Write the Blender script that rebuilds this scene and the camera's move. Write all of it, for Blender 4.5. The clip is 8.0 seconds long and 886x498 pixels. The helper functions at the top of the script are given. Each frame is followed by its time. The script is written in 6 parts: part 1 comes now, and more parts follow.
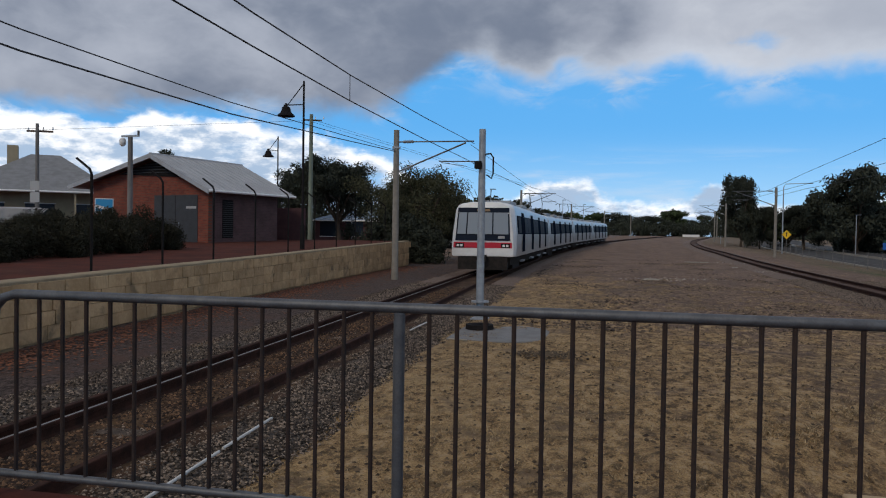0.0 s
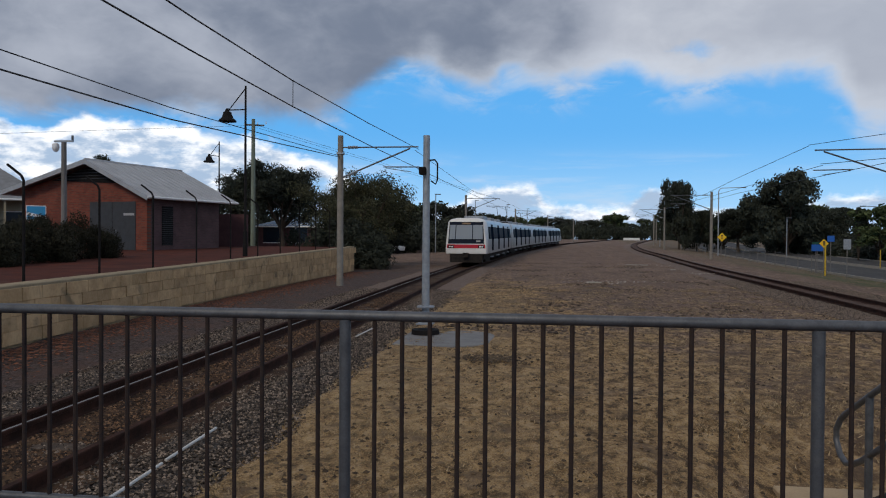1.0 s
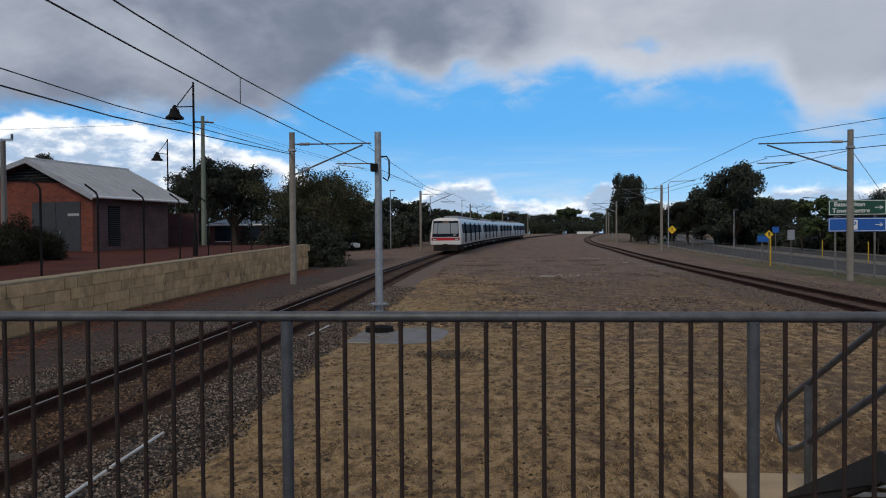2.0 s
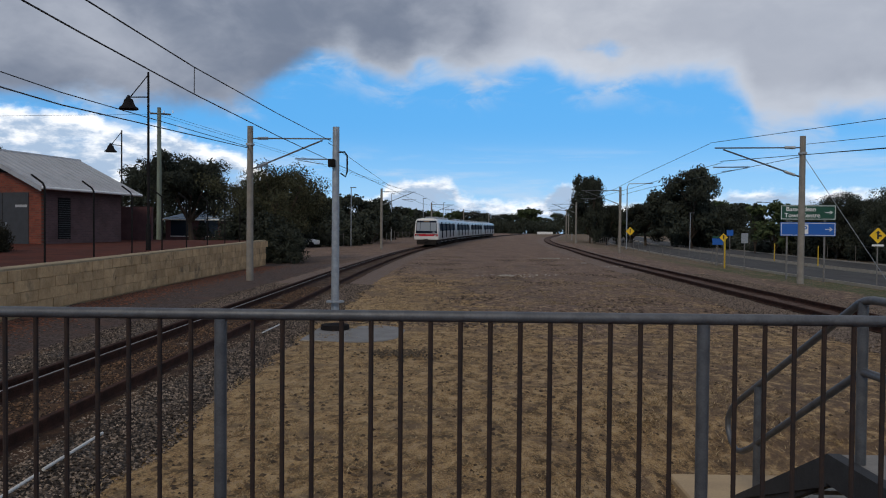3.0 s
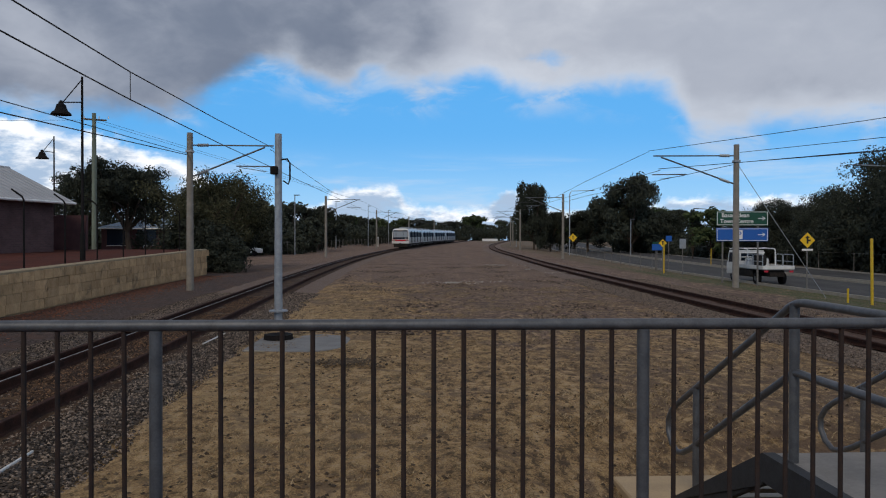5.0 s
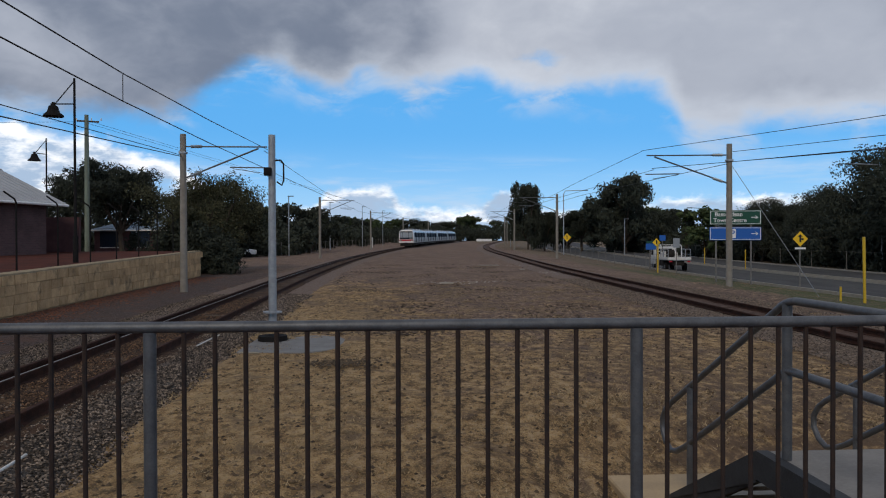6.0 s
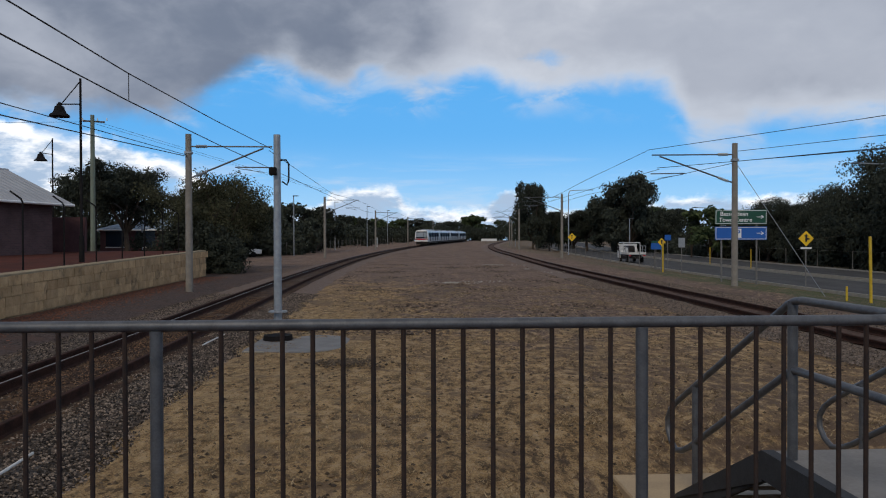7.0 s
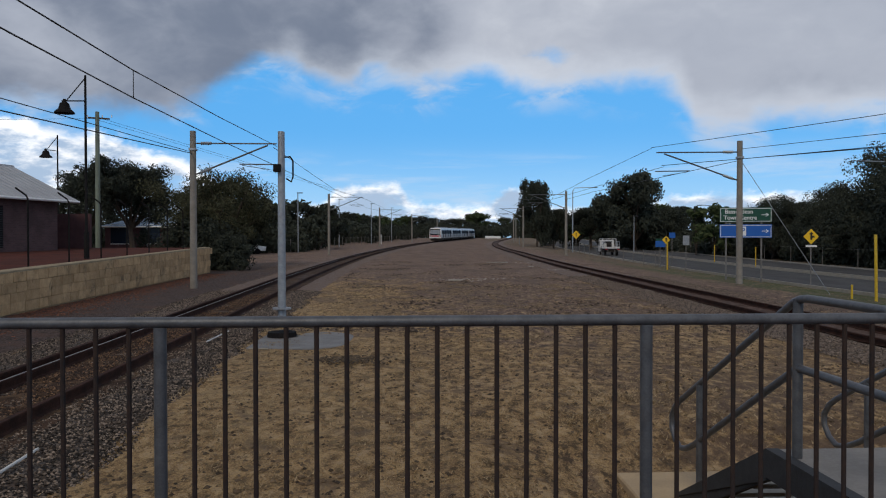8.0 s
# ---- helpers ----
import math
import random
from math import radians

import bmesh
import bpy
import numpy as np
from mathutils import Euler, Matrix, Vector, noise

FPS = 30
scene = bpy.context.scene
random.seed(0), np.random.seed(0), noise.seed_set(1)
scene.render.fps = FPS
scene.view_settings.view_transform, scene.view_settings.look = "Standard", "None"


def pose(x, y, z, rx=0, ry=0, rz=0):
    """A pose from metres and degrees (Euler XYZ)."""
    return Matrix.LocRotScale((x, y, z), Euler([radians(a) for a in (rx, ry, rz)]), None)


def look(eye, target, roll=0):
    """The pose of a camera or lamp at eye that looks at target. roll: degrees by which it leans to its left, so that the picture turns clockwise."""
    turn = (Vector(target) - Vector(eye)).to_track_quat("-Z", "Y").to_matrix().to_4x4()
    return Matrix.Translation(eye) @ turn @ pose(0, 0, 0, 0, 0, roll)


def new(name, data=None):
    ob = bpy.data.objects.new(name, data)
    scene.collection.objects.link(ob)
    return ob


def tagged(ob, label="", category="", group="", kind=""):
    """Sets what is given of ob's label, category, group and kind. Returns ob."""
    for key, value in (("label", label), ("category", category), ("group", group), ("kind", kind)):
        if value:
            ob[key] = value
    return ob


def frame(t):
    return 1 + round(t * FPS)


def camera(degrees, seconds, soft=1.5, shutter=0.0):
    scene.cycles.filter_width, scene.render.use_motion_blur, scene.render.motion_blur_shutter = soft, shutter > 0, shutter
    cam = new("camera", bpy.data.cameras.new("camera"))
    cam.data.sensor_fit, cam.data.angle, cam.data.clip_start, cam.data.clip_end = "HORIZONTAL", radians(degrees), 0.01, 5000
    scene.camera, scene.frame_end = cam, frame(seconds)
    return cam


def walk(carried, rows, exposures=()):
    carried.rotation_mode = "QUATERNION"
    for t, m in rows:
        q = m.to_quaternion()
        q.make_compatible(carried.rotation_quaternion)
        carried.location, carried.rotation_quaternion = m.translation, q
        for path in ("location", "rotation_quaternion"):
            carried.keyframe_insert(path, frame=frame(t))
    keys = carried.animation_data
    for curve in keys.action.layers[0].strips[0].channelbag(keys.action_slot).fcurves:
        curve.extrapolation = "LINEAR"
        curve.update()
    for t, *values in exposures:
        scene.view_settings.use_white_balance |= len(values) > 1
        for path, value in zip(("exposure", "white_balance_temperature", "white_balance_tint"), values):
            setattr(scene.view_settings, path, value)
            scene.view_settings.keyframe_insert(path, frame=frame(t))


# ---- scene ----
cam = camera(61.8, 8.0, soft=1.1)

# seconds, place, turn to the left, tilt up, lean
PATH = [
    (0, -0.143, -0.096, 1.991, 14.602, -1.216, 0.870),
    (0.5, -0.139, -0.129, 1.995, 11.921, -0.837, 0.979),
    (1, -0.121, -0.168, 2.004, 10.387, -0.782, 0.405),
    (1.5, -0.096, -0.181, 2.018, 8.635, -0.958, -0.309),
    (3, -0.009, -0.006, 2.004, 3.964, -1.219, 0.490),
    (3.5, -0.005, 0.006, 2.004, 2.433, -1.030, 0.843),
    (4, 0.000, 0.013, 2.004, 1.293, -0.839, 0.820),
    (4.5, 0.001, 0.015, 2.004, 0.377, -0.691, 0.452),
    (6, 0.004, 0.006, 2.004, -0.690, -0.596, -0.159),
    (6.5, 0.002, 0.003, 2.001, -0.552, -0.583, -0.237),
    (7, 0.002, 0.000, 2.001, -0.321, -0.615, -0.165),
    (7.5, 0.004, 0.004, 2.003, -0.029, -0.744, -0.272),
    (8, 0.002, 0.007, 2.000, -0.011, -0.825, -0.052),
]


def aim(x, y, z, yaw, pitch, roll):
    a, b = radians(yaw), radians(pitch)
    ahead = Vector((-math.sin(a) * math.cos(b), math.cos(a) * math.cos(b), math.sin(b)))
    eye = Vector((x, y, z))
    return look(eye, eye + ahead, roll)


walk(cam, [(r[0], aim(*r[1:])) for r in PATH])

# ---- world and light ----
SUN_EL, SUN_ROT = 38.0, 200.0
world = bpy.data.worlds.new("world")
scene.world = world
world.use_nodes = True


class Nodes:
    """Short ways to write node trees."""

    def __init__(self, tree):
        self.t = tree

    def add(self, kind, **inputs):
        n = self.t.nodes.new(kind)
        for k, v in inputs.items():
            key = int(k[1:]) if k[0] == "i" and k[1:].isdigit() else k
            if isinstance(v, bpy.types.NodeSocket):
                self.t.links.new(v, n.inputs[key])
            else:
                n.inputs[key].default_value = v
        return n

    def math(self, op, a, b=0.0, c=0.0, clamp=False):
        n = self.add("ShaderNodeMath", i0=a, i1=b, i2=c)
        n.operation, n.use_clamp = op, clamp
        return n.outputs[0]

    def step(self, v, lo, hi, a=0.0, b=1.0):
        n = self.add("ShaderNodeMapRange", i0=v, i1=lo, i2=hi, i3=a, i4=b)
        n.interpolation_type = "SMOOTHSTEP"
        return n.outputs[0]

    def mix(self, fac, a, b):
        n = self.t.nodes.new("ShaderNodeMix")
        n.data_type = "RGBA"
        for i, v in ((0, fac), (6, a), (7, b)):
            if isinstance(v, bpy.types.NodeSocket):
                self.t.links.new(v, n.inputs[i])
            elif i == 0:
                n.inputs[0].default_value = v
            else:
                n.inputs[i].default_value = (*v, 1)[:4]
        return n.outputs[2]

    def noise(self, vec, scale, detail=4.0, rough=0.55, warp=0.0):
        n = self.add("ShaderNodeTexNoise", Vector=vec, Scale=scale, Detail=detail, Roughness=rough, Distortion=warp)
        return n.outputs[0]

    def stretch(self, vec, sx, sy, sz):
        n = self.add("ShaderNodeMapping", Vector=vec, Scale=(sx, sy, sz))
        return n.outputs[0]


def build_sky():
    t = world.node_tree
    t.nodes.clear()
    k = Nodes(t)
    way = k.add("ShaderNodeTexCoord").outputs["Generated"]
    xyz = k.add("ShaderNodeSeparateXYZ", Vector=way)
    x, y, z = xyz.outputs
    flat = k.math("SQRT", k.math("ADD", k.math("MULTIPLY", x, x), k.math("MULTIPLY", y, y)))
    el = k.math("DIVIDE", z, k.math("MAXIMUM", flat, 0.02))
    az = k.math("ARCTAN2", x, y)
    sky = t.nodes.new("ShaderNodeTexSky")
    sky.sky_type, sky.sun_disc = "NISHITA", False
    sky.sun_elevation, sky.sun_rotation = radians(SUN_EL), radians(SUN_ROT)
    sky.air_density, sky.dust_density, sky.ozone_density = 1.0, 0.4, 2.5
    # a dark cloud deck overhead with a broken edge, cumulus low down
    dome = k.add("ShaderNodeCombineXYZ", X=az, Y=k.math("MULTIPLY", el, 1.5), Z=0.0).outputs[0]
    along = k.math("ADD", k.math("DIVIDE", az, 2.4), 0.5)

    def curve(spots, top):
        """A height over the compass, from (angle, value) knots."""
        n = t.nodes.new("ShaderNodeFloatCurve")
        c = n.mapping.curves[0]
        knots = [(a / 2.4 + 0.5, v / top) for a, v in spots]
        c.points[0].location, c.points[1].location = knots[0], knots[-1]
        for q in knots[1:-1]:
            c.points.new(*q)
        n.mapping.update()
        t.links.new(along, n.inputs["Value"])
        return k.math("MULTIPLY", n.outputs[0], top)

    def uneven(scale, amount, detail=5.0, rough=0.55, warp=0.3):
        return k.math("MULTIPLY", k.math("SUBTRACT", k.noise(dome, scale, detail, rough, warp), 0.5), amount)

    edge = curve([(-1.2, .15), (-.79, .146), (-.54, .157), (-.394, .163), (-.334, .174), (-.285, .200), (-.2135, .232), (-.169, .215), (-.125, .206), (-.094, .224), (-.034, .204), (.05, .222), (.088, .208), (.1335, .2), (.193, .208), (.28, .2), (.31, .185), (.332, .150), (.368, .136), (.44, .143), (.54, .147), (1.2, .15)], 0.3)
    above = k.math("ADD", k.math("SUBTRACT", el, edge), k.math("ADD", uneven(7.0, 0.055), uneven(24.0, 0.028, 4.0)))
    deck = k.step(above, -0.018, 0.022)
    veil = k.math("MULTIPLY", k.step(above, -0.055, -0.004), k.step(k.noise(k.stretch(dome, 1, 1.4, 1), 9.0, 5.0, 0.6, 0.5), 0.46, 0.66, 0.0, 0.75))
    hole = k.step(k.math("ADD", k.math("ABSOLUTE", k.math("SUBTRACT", az, 0.148)), k.math("ADD", k.math("MULTIPLY", k.math("ABSOLUTE", k.math("SUBTRACT", el, 0.244)), 2.4), uneven(20.0, 0.10))), 0.048, 0.0)
    deck = k.math("MULTIPLY", deck, k.math("SUBTRACT", 1.0, k.math("MULTIPLY", hole, 0.55)))
    # the grey of the deck: heavy to one side, thin and lit to the other
    lit = k.math("ADD", curve([(-1.2, .25), (-.7, .30), (-.5, .26), (-.35, .16), (-.2, .12), (-.05, .22), (.03, .55), (.10, .78), (.18, .74), (.28, .60), (.40, .52), (.55, .47), (1.2, .40)], 1.0), k.math("ADD", uneven(4.5, 0.7, 5.0, 0.5), uneven(13.0, 0.55, 5.0, 0.55)))
    grey = k.mix(k.step(lit, 0.0, 0.55), (0.195, 0.235, 0.32), (0.45, 0.49, 0.58))
    grey = k.mix(k.step(lit, 0.5, 1.15), grey, (0.71, 0.745, 0.82))
    rim = k.math("MULTIPLY", k.step(above, 0.055, 0.0), k.step(k.math("ADD", k.math("ADD", az, 0.25), uneven(9.0, 0.5)), -0.05, 0.15))
    grey = k.mix(k.math("MULTIPLY", rim, 0.6), grey, (0.74, 0.80, 0.90))
    # cumulus over the horizon
    heap_top = curve([(-1.2, .13), (-.79, .143), (-.735, .138), (-.687, .128), (-.632, .155), (-.609, .146), (-.54, .150), (-.511, .146), (-.483, .136), (-.424, .128), (-.364, .112), (-.30, .080), (-.24, .046), (-.17, .042), (-.14, .068), (-.075, .076), (-.045, .058), (.02, .046), (.065, .052), (.10, .072), (.125, .066), (.14, .044), (.25, .045), (.33, .058), (.40, .058), (.54, .05), (1.2, .06)], 0.3)
    puff = k.math("ADD", k.math("SUBTRACT", heap_top, el), k.math("ADD", uneven(10.0, 0.050, 6.0, 0.6, 0.2), uneven(30.0, 0.028, 4.0, 0.6)))
    heaps = k.math("MULTIPLY", k.step(puff, -0.003, 0.012), k.step(k.math("ADD", k.noise(k.stretch(dome, 1, 1.6, 1), 7.0, 5.0, 0.6, 0.4), k.math("MULTIPLY", puff, -1.2)), 0.26, 0.46, k.step(az, -0.32, -0.42, 0.12, 0.85), 1.0))
    white = k.mix(k.step(k.math("ADD", k.noise(k.stretch(dome, 1, 1.5, 1), 13.0, 5.0, 0.6), k.math("MULTIPLY", k.step(puff, 0.045, 0.0), k.step(az, -0.5, -0.25, 0.16, 0.24))), k.step(az, -0.5, -0.25, 0.44, 0.58), k.step(az, -0.5, -0.25, 0.64, 0.80)), (0.44, 0.58, 0.78), (1.22, 1.23, 1.25))
    wisps = k.step(k.noise(k.stretch(dome, 1, 5.0, 1), 3.4, 6.0, 0.6, 0.3), 0.47, 0.66)
    low = k.math("MULTIPLY", wisps, k.math("MULTIPLY", k.step(el, 0.125, 0.085), 0.55))
    blue = k.mix(k.step(el, 0.01, 0.15), (0.28, 0.57, 0.91), (0.070, 0.385, 0.84))
    blue = k.mix(0.02, blue, sky.outputs[0])
    col = k.mix(low, blue, (0.62, 0.76, 0.95))
    col = k.mix(heaps, col, white)
    col = k.mix(veil, col, (0.52, 0.66, 0.86))
    col = k.mix(deck, col, grey)
    bg = k.add("ShaderNodeBackground", Color=col, Strength=SKY)
    out = t.nodes.new("ShaderNodeOutputWorld")
    t.links.new(bg.outputs[0], out.inputs[0])


SKY = 0.93
build_sky()
sun = new("sun", bpy.data.lights.new("sun", "SUN"))
sun.data.energy, sun.data.angle, sun.data.color = 1.1, radians(14), (1.0, 0.86, 0.68)
sun.matrix_basis = pose(0, 0, 60, 90 - SUN_EL, 0, -SUN_ROT + 180)

# ---- materials ----


def material(name, one, two=None, scale=8.0, rough=0.7, metal=0.0, bump=0.0, fine=60.0, spread=(0.35, 0.65), stretch=(1, 1, 1), vary=0.0, stain=None, stain_at=(0.55, 0.7), stain_scale=1.5, world_wide=False):
    """A surface of two tones with grain, stains and relief; vary: how far single objects differ."""
    m = bpy.data.materials.new(name)
    m.use_nodes = True
    t = m.node_tree
    k = Nodes(t)
    b = t.nodes["Principled BSDF"]
    at = t.nodes.new("ShaderNodeNewGeometry").outputs["Position"] if world_wide else k.add("ShaderNodeTexCoord").outputs["Object"]
    at = k.stretch(at, *stretch)
    two = two or tuple(v * 0.75 for v in one)
    broad = k.noise(at, scale, 5.0, 0.6)
    grain = k.noise(at, fine, 3.0, 0.6)
    fac = k.step(k.math("ADD", k.math("MULTIPLY", broad, 0.7), k.math("MULTIPLY", grain, 0.3)), *spread)
    col = k.mix(fac, one, two)
    if stain:
        col = k.mix(k.step(k.noise(at, stain_scale, 6.0, 0.65, 0.5), *stain_at), col, stain)
    if vary:
        info = t.nodes.new("ShaderNodeObjectInfo")
        hsv = k.add("ShaderNodeHueSaturation", Color=col, Value=k.math("ADD", 1 - vary, k.math("MULTIPLY", info.outputs["Random"], 2 * vary)))
        col = hsv.outputs[0]
    t.links.new(col, b.inputs["Base Color"])
    t.links.new(k.math("ADD", rough - 0.1, k.math("MULTIPLY", grain, 0.2)), b.inputs["Roughness"])
    b.inputs["Metallic"].default_value = metal
    if rough >= 0.9:
        b.inputs["Specular IOR Level"].default_value = 0.15
    if bump:
        n = k.add("ShaderNodeBump", Strength=min(1.0, bump * 20), Distance=bump, Height=k.math("ADD", grain, k.math("MULTIPLY", broad, 0.5)))
        t.links.new(n.outputs[0], b.inputs["Normal"])
    return m


def plain(name, col, rough=0.5, metal=0.0, glow=0.0, shine=0.5):
    m = bpy.data.materials.new(name)
    m.use_nodes = True
    b = m.node_tree.nodes["Principled BSDF"]
    b.inputs["Base Color"].default_value = (*col, 1)
    b.inputs["Roughness"].default_value, b.inputs["Metallic"].default_value = rough, metal
    b.inputs["Specular IOR Level"].default_value = shine
    if glow:
        b.inputs["Emission Color"].default_value = (*col, 1)
        b.inputs["Emission Strength"].default_value = glow
    return m


# ---- the lie of the land ----


def rise(y):
    """Height gained along the line: level, then a slow climb, then level again."""
    if y < 40:
        return 0.0
    if y < 70:
        return 0.0085 * (y - 40) ** 2 / 60
    if y < 290:
        return 0.1275 + 0.0085 * (y - 70)
    return 2.0 + 0.4 * (1 - math.exp(-(y - 290) / 60))


def bend(y):
    return max(0.0, y - 65) ** 2 / 2074 if y < 200 else 8.788 + 0.1302 * (y - 200)


def left_line(y):
    """Middle of the near track."""
    if y < 30:
        return -4.55 - 0.0716 * y
    if y < 75:
        return -6.698 - 0.0716 * (y - 30) + 0.0716 * (y - 30) ** 2 / 90 + bend(y)
    return -8.31 + bend(y)


def right_line(y):
    far = 2.6 * (1 - math.exp(-(y - 85) / 70)) if y > 85 else 0.0
    return 8.65 + bend(y) - far + (0.012 * (20 - y) if y < 20 else 0)


def smooth(v, lo, hi):
    u = min(1.0, max(0.0, (v - lo) / (hi - lo)))
    return u * u * (3 - 2 * u)


def ground_z(x, y):
    away = x - bend(y)
    hollow = 0.27 * smooth(1.25 - math.hypot((x - 2.9) / 2.2, (y - 6.2) / 2.0), 0, 0.75) if y < 12 else 0.0
    return rise(y) - hollow - 0.72 * smooth(away, 12.0, 20.0)


# ---- building helpers ----


class Geo:
    """Collects corners and faces of one mesh."""

    def __init__(self):
        self.v, self.f = [], []

    def put(self, v, f, m=None):
        n = len(self.v)
        self.v += [tuple(m @ Vector(p)) if m else tuple(p) for p in v]
        self.f += [tuple(i + n for i in q) for q in f]
        return self

    def box(self, x0, y0, z0, x1, y1, z1, m=None):
        v = [(x, y, z) for x in (x0, x1) for y in (y0, y1) for z in (z0, z1)]
        return self.put(v, [(0, 1, 3, 2), (4, 6, 7, 5), (0, 4, 5, 1), (2, 3, 7, 6), (0, 2, 6, 4), (1, 5, 7, 3)], m)

    def block(self, cx, cy, cz, sx, sy, sz, c=0.01, m=None):
        """A box with cut corners, by its middle and size."""
        hx, hy, hz = sx / 2, sy / 2, sz / 2
        v = []
        for a in (-1, 1):
            for b in (-1, 1):
                for d in (-1, 1):
                    v += [(cx + a * hx, cy + b * (hy - c), cz + d * (hz - c)), (cx + a * (hx - c), cy + b * hy, cz + d * (hz - c)), (cx + a * (hx - c), cy + b * (hy - c), cz + d * hz)]
        f = []
        e = lambda a, b, d, k: 3 * (4 * a + 2 * b + d) + k  # noqa: E731
        for a in (0, 1):
            f.append([e(a, 0, 0, 0), e(a, 0, 1, 0), e(a, 1, 1, 0), e(a, 1, 0, 0)][:: 1 if a == 0 else -1])
            f.append([e(0, a, 0, 1), e(1, a, 0, 1), e(1, a, 1, 1), e(0, a, 1, 1)][:: 1 if a == 0 else -1])
            f.append([e(0, 0, a, 2), e(0, 1, a, 2), e(1, 1, a, 2), e(1, 0, a, 2)][:: 1 if a == 0 else -1])
        for a in (0, 1):
            for b in (0, 1):
                f.append([e(a, b, 0, 0), e(a, b, 1, 0), e(a, b, 1, 1), e(a, b, 0, 1)])
                f.append([e(a, 0, b, 0), e(a, 1, b, 0), e(a, 1, b, 2), e(a, 0, b, 2)])
                f.append([e(0, a, b, 1), e(1, a, b, 1), e(1, a, b, 2), e(0, a, b, 2)])
                for d in (0, 1):
                    f.append([e(a, b, d, 0), e(a, b, d, 1), e(a, b, d, 2)])
        return self.put(v, f, m)

    def tube(self, pts, r, n=8, caps=True):
        """A round bar along points; r: one radius or one for each point."""
        pts = [Vector(p) for p in pts]
        rs = r if isinstance(r, (list, tuple)) else [r] * len(pts)
        base, side = len(self.v), None
        for i, p in enumerate(pts):
            d = (pts[min(i + 1, len(pts) - 1)] - pts[max(i - 1, 0)]).normalized()
            if side is None:
                side = d.cross(Vector((0, 0, 1)) if abs(d.z) < 0.9 else Vector((1, 0, 0))).normalized()
            side = (side - d * side.dot(d)).normalized()
            up = d.cross(side)
            self.v += [tuple(p + rs[i] * (math.cos(2 * math.pi * k / n) * side + math.sin(2 * math.pi * k / n) * up)) for k in range(n)]
        for i in range(len(pts) - 1):
            for k in range(n):
                a, b = base + i * n + k, base + i * n + (k + 1) % n
                self.f.append((a, b, b + n, a + n))
        if caps:
            self.f += [tuple(base + k for k in range(n))[::-1], tuple(base + (len(pts) - 1) * n + k for k in range(n))]
        return self

    def sweep(self, outline, line, closed=True):
        """An outline of (side, up) carried along line, rows of (x, y, z, side x, side y)."""
        base, n = len(self.v), len(outline)
        for x, y, z, sx, sy in line:
            self.v += [(x + s * sx, y + s * sy, z + u) for s, u in outline]
        for i in range(len(line) - 1):
            for k in range(n if closed else n - 1):
                a, b = base + i * n + k, base + i * n + (k + 1) % n
                self.f.append((a, a + n, b + n, b))
        if closed:
            self.f += [tuple(base + k for k in range(n)), tuple(base + (len(line) - 1) * n + k for k in range(n))[::-1]]
        return self

    def extrude(self, outline, y0, y1, m=None):
        """An outline in x and z, drawn out along y."""
        n = len(outline)
        v = [(x, y0, z) for x, z in outline] + [(x, y1, z) for x, z in outline]
        f = [tuple(range(n)), tuple(range(2 * n - 1, n - 1, -1))] + [(k, k + n, (k + 1) % n + n, (k + 1) % n) for k in range(n)]
        return self.put(v, f, m)

    def mesh(self, name, round_off=0.0, soft=False):
        me = bpy.data.meshes.new(name)
        me.from_pydata(self.v, [], self.f)
        bm = bmesh.new()
        bm.from_mesh(me)
        bmesh.ops.recalc_face_normals(bm, faces=bm.faces)
        if round_off:
            edges = [e for e in bm.edges if len(e.link_faces) == 2 and e.calc_face_angle(0) > 0.5]
            bmesh.ops.bevel(bm, geom=edges, offset=round_off, segments=2, profile=0.6, affect="EDGES", clamp_overlap=True)
        bm.to_mesh(me)
        bm.free()
        if soft:
            me.shade_smooth()
            me.set_sharp_from_angle(angle=radians(40))
        return me


def part(name, geo, mat, parent=None, label="", at=None, round_off=0.0, soft=False):
    me = geo.mesh(name, round_off, soft) if isinstance(geo, Geo) else geo
    if not me.materials:
        me.materials.append(mat)
    ob = new(name, me)
    if parent:
        ob.parent = parent
    if at is not None:
        ob.matrix_basis = at
    return tagged(ob, label)


def thing(name, label, category, at=None, group="", kind=""):
    ob = new(name)
    ob.empty_display_size = 0.2
    if at is not None:
        ob.matrix_basis = at
    return tagged(ob, label, category, group, kind)


def rows_along(line, y0, y1, step, off=0.0, up=0.0, z=None):
    """Rows for sweep along a line of the plan."""
    out, y = [], y0
    n = max(1, round((y1 - y0) / step))
    for i in range(n + 1):
        y = y0 + (y1 - y0) * i / n
        s = (line(y + 0.5) - line(y - 0.5))
        k = 1 / math.hypot(1, s)
        sx, sy = k, -s * k
        x = line(y)
        out.append((x + off * sx, y + off * sy, (rise(y) if z is None else z) + up, sx, sy))
    return out

